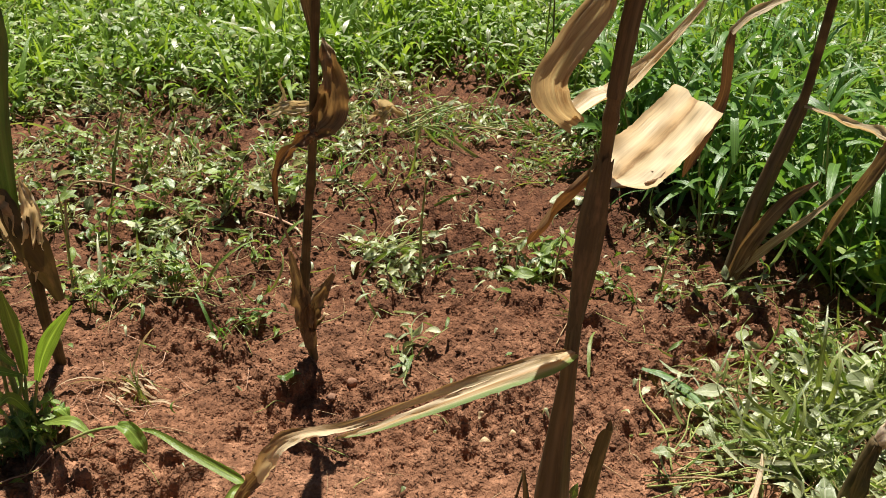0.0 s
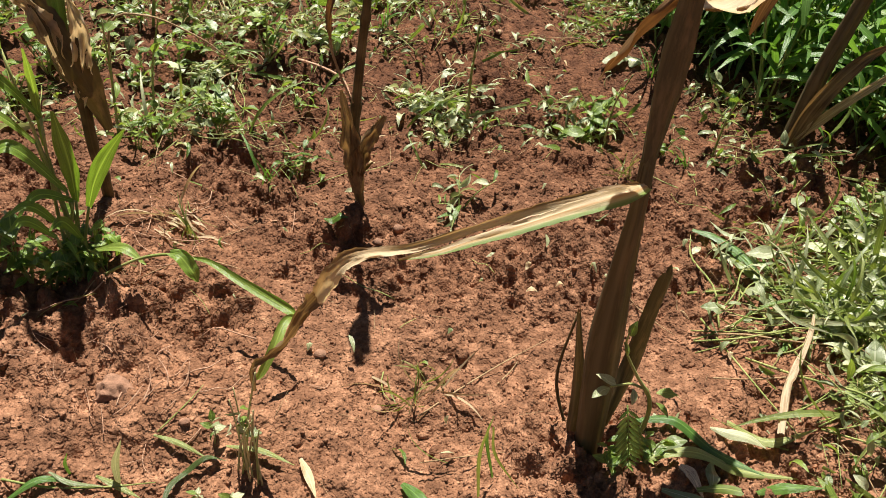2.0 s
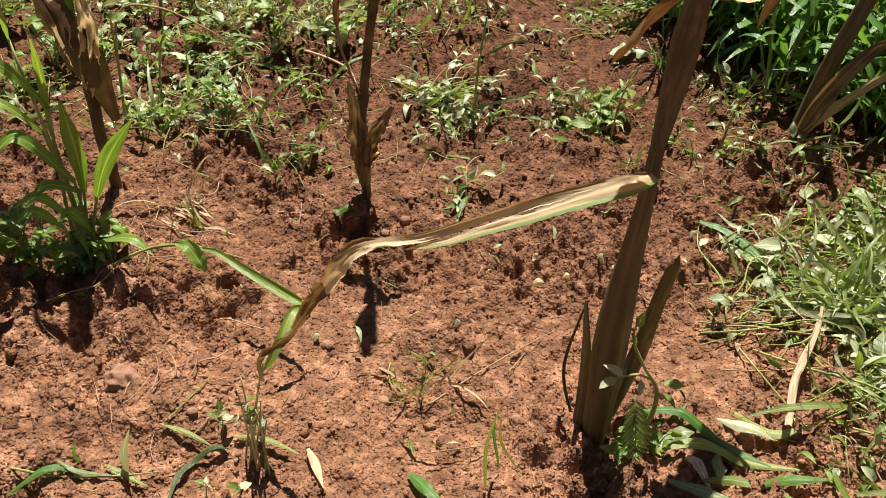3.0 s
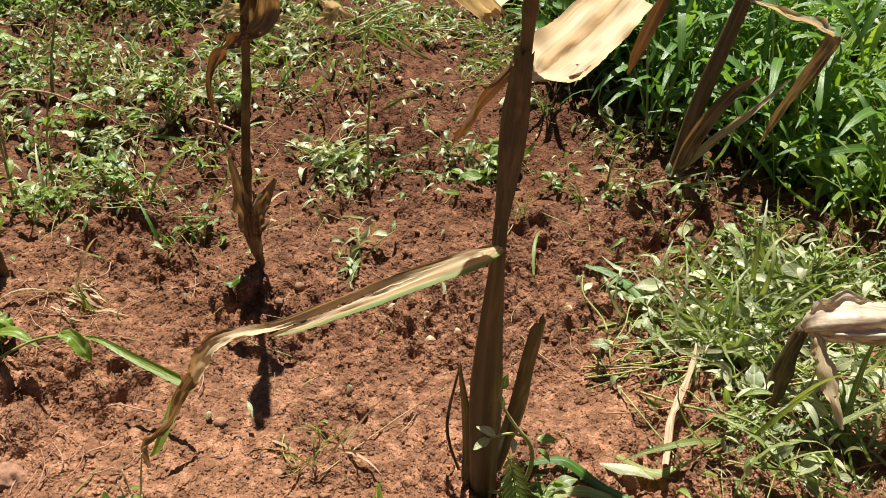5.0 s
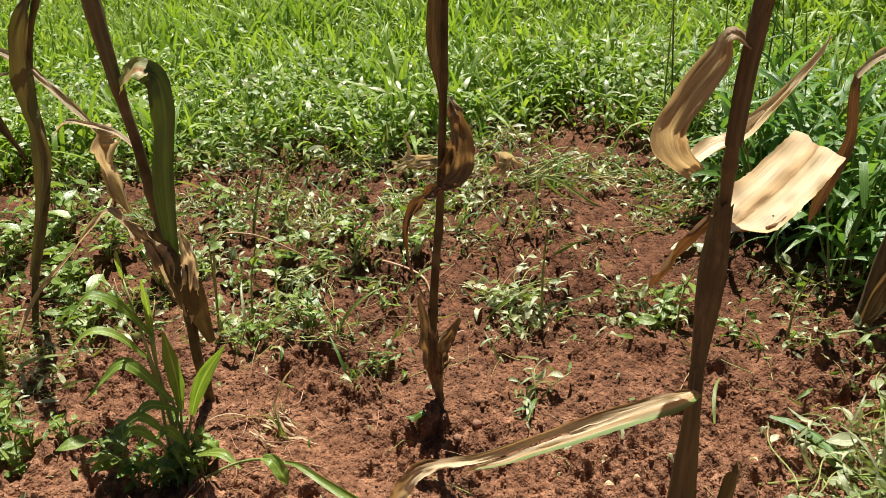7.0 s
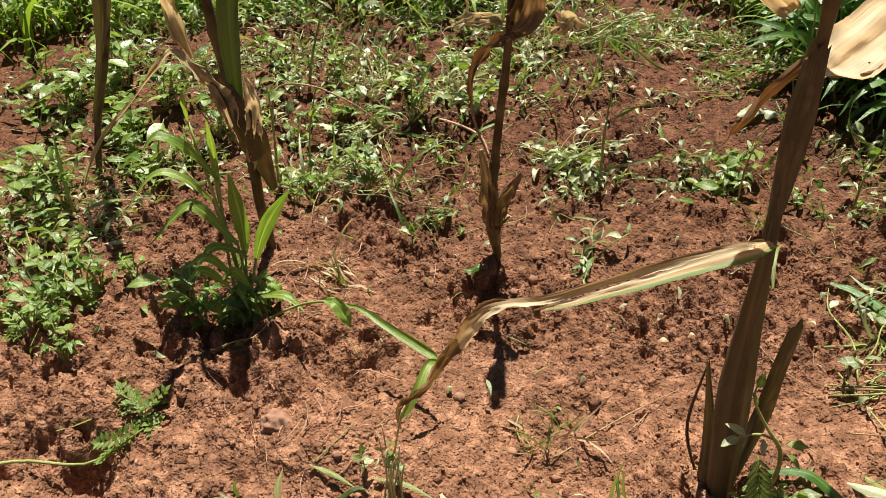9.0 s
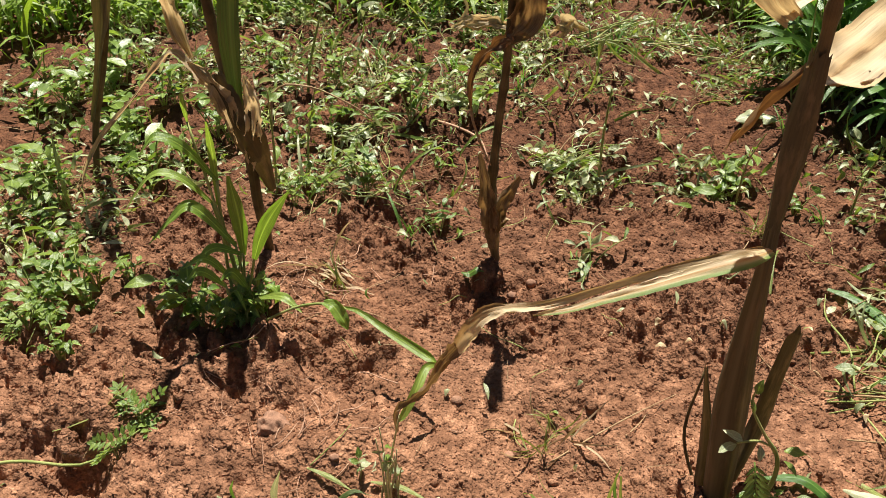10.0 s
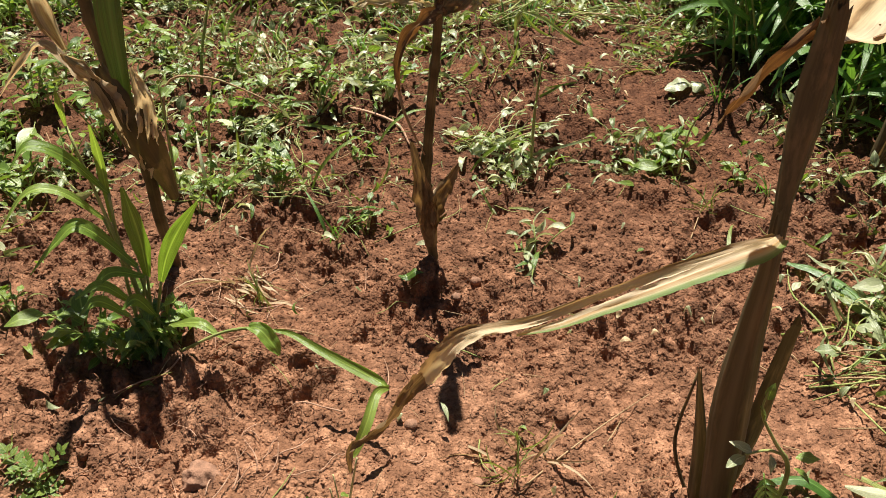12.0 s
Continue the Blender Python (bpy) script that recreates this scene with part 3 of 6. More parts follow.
# ---------------------------------------------------------------- meadow behind and beside the hoed patch
def meadow_density(x, y):
    """0 on the hoed patch, 1 in the thick of the weeds behind it and to its right."""
    edge = 3.35 + 0.35 * (value_noise(x, y * 0.3, 0.5, 41) - 0.5) + 0.40 * np.exp(-((x - 0.0) / 0.40) ** 2) - 0.25 * np.clip(-x - 1.2, 0, 2)
    edge = np.where(x > 0.35, np.minimum(edge, 3.55 - 1.9 * (x - 0.3) - 0.25 * np.clip(x - 0.9, 0, 1)), edge)
    edge = np.maximum(edge, 1.55 + 0.2 * np.clip(1.3 - x, -2, 1))
    edge = edge - 1.3 * np.clip(-x - 2.3, 0, 1.2)
    return np.clip((y - edge) / 0.45, 0, 1)


def build_meadow():
    rs = np.random.RandomState(9)
    grass, herb, pale = Bag(), Bag(), Bag()

    def sown(n, near):
        """Places, thicker towards the hoed patch."""
        x, y = rs.uniform(-5.5, 5.5, n), 1.5 + (11.5 - 1.5) * rs.rand(n) ** near
        keep = (rs.rand(n) < meadow_density(x, y)) & ((np.abs(x) < 0.9 + 0.62 * y) | (rs.rand(n) < 0.4)) & (value_noise(x, y, 0.16, 49) > 0.15 + 0.35 * rs.rand(n))
        return x[keep], y[keep]

    wide = [blade_template(rise, droop, width, 7, 1) for rise, droop, width in ((1.35, 0.8, 0.066), (1.3, 1.6, 0.070), (1.2, 2.3, 0.066), (0.9, 1.7, 0.06), (1.45, 1.0, 0.045))]
    for k, shape in enumerate(wide):
        x, y = sown(16500, 1.4)
        rim = (y < 4.3) & (x < 0.5) & (rs.rand(len(x)) < 0.4)
        x, y = x[~rim], y[~rim]
        tall = 0.21 + 0.20 * value_noise(x, y, 0.7, 43) - 0.05 * np.clip((x - 0.75) / 0.5, 0, 1) * np.clip((4.5 - y) / 1.5, 0, 1)
        s = tall * (0.65 + 0.7 * rs.rand(len(x)))
        m = turns(rs, len(x), 0.22, (1, 1)) * s[:, None, None]
        grass.add(shape, m, np.stack([x, y, ground_height(x, y)], 1))
    simple = [ovate_template(w, d, c, 6, 1, b) for w, d, c, b in ((0.52, 0.7, 0.9, 0.16), (0.40, 1.5, 1.3, -0.20), (0.62, 0.3, 0.7, -0.06), (0.24, 0.9, 0.9, 0.18), (0.18, 1.7, 1.1, -0.22))]
    for k, shape in enumerate(simple):
        x, y = sown(8000, 1.6)
        xr, yr = rs.uniform(-3.2, 0.7, 3000), rs.uniform(3.0, 4.6, 3000)
        rim = rs.rand(3000) < meadow_density(xr, yr + 0.15)
        x, y = np.concatenate([x, xr[rim]]), np.concatenate([y, yr[rim]])
        xs, ys = rs.uniform(0.5, 2.4, 900), rs.uniform(1.6, 3.6, 900)
        side = rs.rand(900) < meadow_density(xs, ys)
        x, y = np.concatenate([x, xs[side]]), np.concatenate([y, ys[side]])
        s = 0.022 + 0.036 * rs.rand(len(x)) + (0.04 if k > 2 else 0.0)
        h = (0.02 + 0.20 * rs.rand(len(x)) ** 1.2) * (0.5 + value_noise(x, y, 0.5, 47))
        m = turns(rs, len(x), 0.45, (1, 1)) * s[:, None, None]
        near = (y < 4.2 + 0.6 * rs.rand(len(x))) & (rs.rand(len(x)) < 0.5)
        x, y, m, h = (x[near], y[near], m[near], h[near]) if k in (1, 3) else (x, y, m, h)
        (pale if k in (1, 3) else herb).add(shape, m, np.stack([x, y, ground_height(x, y) + h], 1))
    tagged(new("meadow_grass", grass.build("meadow_grass", MEADOW)), "dense bright green grass growing behind the hoed patch", "grass", kind="stuff")
    tagged(new("meadow_weeds", herb.build("meadow_weeds", MEADOW_HERB)), "thick green broadleaf weeds growing among the grass", "weeds", kind="stuff")
    tagged(new("pale_meadow_weeds", pale.build("pale_meadow_weeds", WILTED)), "grey-green weeds growing among the grass", "weeds", kind="stuff")


build_meadow()


def build_tall_grass():
    """Broad-bladed grass, knee-high, at the edge of the hoed patch; each tuft is a thing with its stems and arching blades."""
    rs = np.random.RandomState(12)
    protos = []
    shapes = [blade_template(1.0, 1.9, 0.085), blade_template(0.8, 2.3, 0.095), blade_template(1.25, 1.6, 0.075), blade_template(0.6, 1.5, 0.10)]
    datas = [mesh_from("blade", *s, GRASS) for s in shapes]
    stems = [mesh_from("stem", *tube([(0, 0, -0.02), (0.03 * b, 0.02, 0.5), (0.10 * b, 0.0, 1.0)], [0.010, 0.008, 0.003], 8, 5, (0.35, 0.65)), STEM) for b in (1, -1)]
    for k in range(4):
        tuft = thing("grass_tuft", (0, 0, -5), "knee-high tuft of broad arching green grass blades", "grass", "grass tufts beside the patch")
        for i in range(3):
            az, tall = 360 * rs.rand(), 0.20 + 0.20 * rs.rand()
            root = pose(rs.randn() * 0.03, rs.randn() * 0.03, 0, rs.randn() * 12, rs.randn() * 12, az)
            st = new("stem", stems[i % 2])
            st.parent = tuft
            st.matrix_basis = root @ Matrix.Scale(tall, 4)
            for n in range(4):
                ob = new("blade", datas[rs.randint(4)])
                ob.parent = tuft
                ob.matrix_basis = root @ pose(0.0, 0.0, tall * (0.12 + 0.25 * n + 0.08 * rs.rand()), rs.randn() * 10, rs.randn() * 14, 180 * n + rs.randn() * 45) @ Matrix.Scale(0.13 + 0.15 * rs.rand(), 4)
        protos.append(tuft)
    places = []
    while len(places) < 84:
        x, y = rs.uniform(0.5, 2.2), 1.55 + 2.4 * rs.rand() ** 1.3
        if rs.rand() < meadow_density(np.array([x]), np.array([y]))[0] and x < 0.35 + 0.75 * y:
            places.append((x, y))
    places += [(0.52 + 0.40 * rs.rand(), 2.56 + 0.34 * rs.rand()) for _ in range(15)] + [(0.82 + 0.42 * rs.rand(), 2.18 + 0.40 * rs.rand()) for _ in range(13)]
    for i, (x, y) in enumerate(places):
        m = pose(x, y, gz(x, y) - 0.005, rs.randn() * 5, rs.randn() * 5, rs.rand() * 360)
        if i < 4:
            protos[i].matrix_basis = m
        else:
            s = 0.85 + 0.3 * rs.rand() if i < 84 else 1.3
            copy_thing(protos[i % 4], m).scale = (s, s, s)


build_tall_grass()


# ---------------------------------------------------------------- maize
TOWARDS = np.array([0.0, -0.86, 0.5])     # the camera's side; broadside leaves turn their face this way


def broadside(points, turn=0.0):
    """Directions across a blade whose face is set to fit the camera's view, turned by some degrees about its length."""
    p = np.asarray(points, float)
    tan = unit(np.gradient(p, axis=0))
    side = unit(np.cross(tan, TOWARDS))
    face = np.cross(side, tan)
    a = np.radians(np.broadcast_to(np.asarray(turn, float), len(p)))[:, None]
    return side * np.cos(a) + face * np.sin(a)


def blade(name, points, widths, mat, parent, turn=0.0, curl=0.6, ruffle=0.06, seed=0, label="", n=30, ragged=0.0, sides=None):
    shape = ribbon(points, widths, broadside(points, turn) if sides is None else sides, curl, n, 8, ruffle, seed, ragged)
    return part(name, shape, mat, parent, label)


def sheath(points, radii, span=5.2, start=0.0, n=26, m=14, seed=0, flare=0.25):
    """A leaf sheath: an open tube wrapped round a stalk, loosening towards its top."""
    rs = np.random.RandomState(seed)
    p, r = spline(points, n), spline(radii, n)[:, 0]
    tan = unit(np.gradient(p, axis=0))
    a = unit(np.cross(tan, np.tile((0.1, 1.0, 0.05), (n, 1))))
    b = np.cross(tan, a)
    s = np.linspace(0, 1, n)[:, None]
    u = np.linspace(0, 1, m + 1)[None, :]
    t = start + (u - 0.5) * span * (1 - 0.25 * s)
    rr = r[:, None] * (1 + flare * s ** 3 * np.abs(2 * u - 1) + 0.10 * np.sin(5 * t + 4 * s + seed) + 0.05 * (rs.rand(n, 1) - 0.5))
    v = p[:, None, :] + a[:, None, :] * (rr * np.cos(t))[..., None] + b[:, None, :] * (rr * np.sin(t))[..., None]
    v[-1] += tan[-1] * (0.02 * rs.rand(m + 1))[:, None]
    uv = np.stack(np.broadcast_arrays(u * 0.8 + 0.1, s), -1)
    i, j = np.meshgrid(np.arange(n - 1), np.arange(m), indexing="ij")
    q = (i * (m + 1) + j).ravel()
    return v.reshape(-1, 3), np.stack([q, q + 1, q + m + 2, q + m + 1], 1), uv.reshape(-1, 2)


ROW = "maize plants in the field"

# the nearest plant, with the long trailing leaf and the broad torn one
maize = thing("maize_plant", (0.185, 0.94, gz(0.185, 0.94)), "dry brown maize plant with torn papery leaves, standing in red soil", "maize", ROW)
stem_a = [(0.193, 0.930, -0.060), (0.190, 0.940, 0.114), (0.189, 0.950, 0.242), (0.191, 0.950, 0.357), (0.196, 0.950, 0.480), (0.200, 0.960, 0.560),
          (0.213, 0.985, 0.690), (0.222, 0.990, 0.800), (0.226, 0.990, 0.890), (0.233, 0.990, 0.974), (0.243, 0.990, 1.045), (0.254, 0.990, 1.120), (0.270, 0.990, 1.270)]
part("stalk", tube(stem_a, [0.0110, 0.0095, 0.0085, 0.0088, 0.0085], 90, 12, (0.12, 0.46, 0.64, 0.86), 0.05, 1), STALK, maize)
part("sheath", sheath(stem_a[:6], [0.018, 0.025, 0.026, 0.019, 0.0115, 0.0092], 5.4, 1.2, 44, 18, 3, 0.1), BROWN, maize, "brown papery sheath round the stalk's foot")
part("sheath", sheath(stem_a[5:8], [0.0092, 0.0190, 0.0130], 5.2, 0.4, 34, 18, 4, 0.1), BROWN, maize)
part("sheath", sheath(stem_a[8:13], [0.0110, 0.0115, 0.0114, 0.0114, 0.0112], 5.4, 2.0, 30, 16, 5, 0.1), BROWN, maize)
leaf_run = [(0.202, 0.945, 0.530), (0.162, 0.908, 0.548), (0.077, 0.890, 0.530), (-0.009, 0.871, 0.508), (-0.109, 0.850, 0.474), (-0.168, 0.835, 0.471), (-0.201, 0.835, 0.452), (-0.226, 0.845, 0.410), (-0.246, 0.860, 0.368)]
blade("leaf", leaf_run, [0.010, 0.015, 0.016, 0.015, 0.017, 0.022, 0.030, 0.030, 0.026], TRAIL, maize, [-30, -40, -10, 25, -20, -35, -30, -15, -10], [0.8, 1.2, 1.8, 2.2, 2.0, 1.6, 1.4, 1.4, 1.6], 0.09, 7,
      "long drying leaf trailing to the ground", 64, 0.3)
blade("leaf", [(-0.244, 0.860, 0.372), (-0.275, 0.878, 0.318), (-0.310, 0.900, 0.244), (-0.345, 0.915, 0.190), (-0.374, 0.930, 0.149), (-0.388, 0.950, 0.067)],
      [0.025, 0.022, 0.017, 0.014, 0.014, 0.005], TAN, maize, [-10, 10, 50, 20, -30, 10], [1.6, 1.8, 2.4, 2.2, 2.0, 1.2], 0.22, 8, "shrivelled brown tip of the trailing leaf", 40, 0.3)
blade("leaf", [(0.200, 0.935, 0.536), (0.162, 0.888, 0.550), (0.077, 0.868, 0.526), (-0.009, 0.850, 0.500), (-0.073, 0.840, 0.478), (-0.128, 0.838, 0.462)],
      [0.014, 0.025, 0.023, 0.018, 0.013, 0.003], HALF, maize, -38, [0.4, 0.5, 0.6, 0.8, 1.0, 1.0], 0.07, 107, "still half-green edge of the trailing leaf", 46, 0.12)
flag_side = np.tile((0.655, -0.558, -0.51), (6, 1))
flag_side[0], flag_side[1] = (0.2, -0.5, -0.84), (0.5, -0.56, -0.66)
blade("leaf", [(0.224, 0.985, 0.773), (0.243, 1.016, 0.766), (0.264, 1.048, 0.764), (0.315, 1.120, 0.768), (0.370, 1.200, 0.776), (0.422, 1.283, 0.786)],
      [0.018, 0.030, 0.086, 0.092, 0.092, 0.090], FLAG, maize, 0, [1.5, 1.2, 0.55, 0.30, 0.28, 0.22], 0.035, 8, "broad bleached leaf with its end torn off", 48, 0.04, flag_side)
blade("leaf", [(0.246, 1.020, 0.752), (0.275, 1.045, 0.748), (0.305, 1.065, 0.745), (0.330, 1.085, 0.748)], [0.006, 0.020, 0.018, 0.003], RUST, maize, 30, 1.6, 0.1, 108, "rust-brown underside of a rolled leaf edge", 20, 0.2)
blade("leaf", [(0.213, 0.985, 0.80), (0.212, 1.01, 0.775), (0.179, 1.03, 0.729), (0.150, 1.04, 0.675), (0.130, 1.05, 0.635)], [0.016, 0.018, 0.017, 0.013, 0.003], RUST, maize, [10, 10, 40, 60, 80], 1.9, 0.2, 9,
      "narrow rust-brown hanging leaf")
blade("leaf", [(0.238, 0.985, 1.018), (0.212, 0.983, 1.034), (0.199, 0.985, 1.003), (0.166, 0.990, 0.949), (0.147, 1.000, 0.904), (0.160, 1.010, 0.868), (0.188, 1.024, 0.840)],
      [0.014, 0.028, 0.040, 0.048, 0.050, 0.042, 0.026], DRY, maize, -32, 0.8, 0.09, 10, "curled dry leaf folded back on itself", 36)
blade("leaf", [(0.176, 1.024, 0.850), (0.212, 1.045, 0.870), (0.251, 1.060, 0.881), (0.307, 1.070, 0.937), (0.340, 1.070, 0.983), (0.354, 1.070, 1.010)],
      [0.026, 0.032, 0.030, 0.018, 0.009, 0.003], PALE, maize, 35, 1.5, 0.08, 11, "folded tip of the curled dry leaf", 34)
part("stub", sheath([(0.215, 0.97, 0.02), (0.25, 1.01, 0.128), (0.262, 1.015, 0.22), (0.276, 1.02, 0.317)], [0.012, 0.017, 0.016, 0.013], 4.6, 2.6, 20, 12, 6, 0.15), BROWN, maize, "broken-off dry side shoot")
part("stub", sheath([(0.165, 0.955, -0.02), (0.168, 0.98, 0.10), (0.15, 0.995, 0.248)], [0.010, 0.011, 0.003], 4.4, 1.0, 18, 10, 7, 0.1), BROWN, maize)
part("stub", tube([(0.165, 0.96, -0.02), (0.13, 0.99, 0.10), (0.149, 1.0, 0.245)], [0.003, 0.003, 0.002], 12, 6, (), 0.1, 8), STALK, maize)

# the slender plant in the middle of the patch
maize = thing("maize_plant", (-0.292, 1.62, gz(-0.292, 1.62)), "slender dry maize stalk with shredded leaves in red soil", "maize", ROW)
stem_b = [(-0.290, 1.625, -0.05), (-0.308, 1.62, 0.12), (-0.300, 1.62, 0.25), (-0.283, 1.62, 0.40), (-0.266, 1.62, 0.526), (-0.243, 1.62, 0.788), (-0.226, 1.62, 1.02), (-0.220, 1.62, 1.10)]
part("stalk", tube(stem_b, [0.0105, 0.011, 0.0098, 0.009, 0.0085, 0.008], 80, 10, (0.08, 0.3, 0.52, 0.74), 0.05, 11), STALK, maize)
part("sheath", sheath([(-0.300, 1.618, 0.045), (-0.304, 1.616, 0.10), (-0.302, 1.615, 0.165)], [0.0135, 0.0185, 0.021], 5.4, 0.6, 20, 14, 66, 0.2), TAN, maize, "brown papery sheath splitting into two flaps")
blade("sheath_flap", [(-0.300, 1.604, 0.095), (-0.303, 1.594, 0.160), (-0.312, 1.592, 0.235), (-0.327, 1.600, 0.315)], [0.030, 0.052, 0.036, 0.008], TAN, maize, [15, 10, 5, -10], [2.6, 2.2, 1.6, 1.6], 0.16, 68, "", 30, 0.25)
blade("sheath_flap", [(-0.296, 1.604, 0.100), (-0.284, 1.594, 0.165), (-0.260, 1.592, 0.215), (-0.232, 1.600, 0.258)], [0.028, 0.044, 0.034, 0.012], TAN, maize, [-10, -15, -20, -10], [2.6, 2.2, 1.7, 1.6], 0.16, 69, "", 30, 0.3)
rf = np.random.RandomState(67)
for k in range(5):
    az, low, high = 6.2832 * rf.rand(), 0.04 + 0.06 * rf.rand(), 0.13 + 0.12 * rf.rand()
    c, q, out = math.cos(az), math.sin(az), 0.018 + 0.030 * rf.rand()
    blade("sheath_shred", [(-0.303 + 0.008 * c, 1.618 + 0.008 * q, low), (-0.302 + 0.018 * c, 1.618 + 0.016 * q, 0.5 * (low + high)), (-0.300 + out * c, 1.618 + 0.8 * out * q, high)],
          [0.012, 0.008 + 0.010 * rf.rand(), 0.003], (TAN, BROWN, DRY)[k % 3], maize, 60 * rf.randn(), 1.6, 0.22, 180 + k, "", 16, 0.4)
# TAN instead of DRY: the hanging leaf's shaded face is put into its colour
blade("leaf", [(-0.226, 1.61, 0.79), (-0.214, 1.60, 0.748), (-0.210, 1.60, 0.690), (-0.222, 1.60, 0.628), (-0.255, 1.60, 0.590)],
      [0.014, 0.034, 0.056, 0.074, 0.036], TAN, maize, [30, 25, 20, 0, -25], [1.4, 1.2, 1.1, 1.2, 1.8], 0.26, 15, "hanging dry leaf, folded and twisted", 36)
blade("leaf", [(-0.245, 1.60, 0.600), (-0.272, 1.60, 0.580), (-0.313, 1.60, 0.549), (-0.343, 1.60, 0.493), (-0.345, 1.60, 0.430)],
      [0.036, 0.030, 0.026, 0.020, 0.005], RUST, maize, [-20, -25, -25, 0, 20], 1.9, 0.28, 115, "rust-orange tip of the hanging leaf", 30, 0.2)
blade("leaf", [(-0.345, 1.60, 0.435), (-0.340, 1.595, 0.40), (-0.322, 1.59, 0.345), (-0.300, 1.59, 0.29)], [0.006, 0.006, 0.005, 0.003], STRAW, maize, 0, 0.5, 0.1, 16)
blade("leaf", [(-0.232, 1.60, 1.12), (-0.240, 1.60, 1.03), (-0.254, 1.60, 0.91), (-0.246, 1.60, 0.79)], [0.018, 0.030, 0.032, 0.006], BROWN, maize, 20, 1.6, 0.08, 17)

# the plant at the left with the drooping green leaf
maize = thing("maize_plant", (-0.88, 1.56, gz(-0.88, 1.56)), "drying maize plant with one dark green drooping leaf, beside green grass", "maize", ROW)
stem_c = [(-0.885, 1.57, -0.04), (-0.865, 1.53, 0.10), (-0.855, 1.50, 0.205), (-0.850, 1.50, 0.36), (-0.868, 1.50, 0.50), (-0.878, 1.50, 0.63), (-0.884, 1.50, 0.735), (-0.897, 1.50, 0.845), (-0.910, 1.50, 1.005), (-0.922, 1.50, 1.2)]
part("stalk", tube(stem_c, [0.0130, 0.0125, 0.012, 0.0115, 0.011], 90, 12, (0.12, 0.30, 0.55, 0.78), 0.05, 21), STALK, maize)
# darker BROWN puts the shade on this sheath's near side into its colour
part("sheath", sheath([(-0.811, 1.5, 0.247), (-0.819, 1.49, 0.321), (-0.831, 1.48, 0.398), (-0.852, 1.475, 0.475), (-0.877, 1.475, 0.534)], [0.009, 0.021, 0.037, 0.031, 0.022], 5.2, 0.8, 36, 18, 22, 0.2), BROWN, maize, "thick brown sheath round the leaning stalk")
part("sheath", sheath(stem_c[7:10], [0.0125, 0.0175, 0.0205], 5.3, 2.2, 24, 14, 23, 0.1), DULL, maize)
blade("leaf", [(-0.892, 1.49, 0.845), (-0.870, 1.48, 0.872), (-0.842, 1.48, 0.895), (-0.812, 1.48, 0.893)], [0.014, 0.045, 0.060, 0.056], FOLD, maize, 30, 0.9, 0.05, 24, "yellow-green leaf fold with an orange midrib")
blade("leaf", [(-0.822, 1.48, 0.893), (-0.798, 1.475, 0.880), (-0.790, 1.47, 0.84), (-0.797, 1.47, 0.775), (-0.815, 1.465, 0.69), (-0.826, 1.46, 0.594), (-0.838, 1.46, 0.450)],
      [0.050, 0.054, 0.056, 0.056, 0.054, 0.050, 0.022], SENESCENT, maize, -5, 1.2, 0.04, 25, "dark green drooping leaf", 40)
blade("leaf", [(-0.842, 1.48, 0.34), (-0.846, 1.452, 0.42), (-0.858, 1.448, 0.49), (-0.890, 1.45, 0.545), (-0.930, 1.455, 0.580)], [0.016, 0.034, 0.050, 0.036, 0.006], DRY, maize, 5, 1.7, 0.30, 26, "torn dry leaf sheath", 44, 0.25)
blade("leaf", [(-0.838, 1.47, 0.33), (-0.815, 1.46, 0.40), (-0.803, 1.46, 0.48), (-0.812, 1.465, 0.548)], [0.022, 0.040, 0.040, 0.008], PALE_BROWN, maize, -25, 1.8, 0.28, 27, "", 40, 0.25)
blade("leaf", [(-0.90, 1.48, 0.50), (-0.948, 1.49, 0.555), (-0.988, 1.50, 0.580), (-1.051, 1.52, 0.53), (-1.15, 1.56, 0.44), (-1.38, 1.72, 0.25), (-1.50, 1.75, 0.10), (-1.53, 1.76, 0.03)],
      [0.014, 0.020, 0.024, 0.022, 0.020, 0.020, 0.014, 0.005], DRY, maize, -35, 1.6, 0.1, 28, "narrow dry leaf bent down to the soil", 40)
blade("leaf", [(-0.885, 1.52, 0.70), (-0.955, 1.55, 0.742), (-1.02, 1.55, 0.762), (-1.068, 1.55, 0.768), (-1.108, 1.55, 0.735)], [0.010, 0.016, 0.018, 0.012, 0.004], DRY, maize, -40, 1.5, 0.1, 29)
blade("leaf", [(-0.96, 1.56, 0.735), (-1.02, 1.62, 0.72), (-1.06, 1.66, 0.66), (-1.06, 1.67, 0.58), (-1.04, 1.67, 0.50)], [0.016, 0.050, 0.064, 0.052, 0.018], DRY, maize, 20, 2.4, 0.34, 30, "shrivelled curled dry leaf")

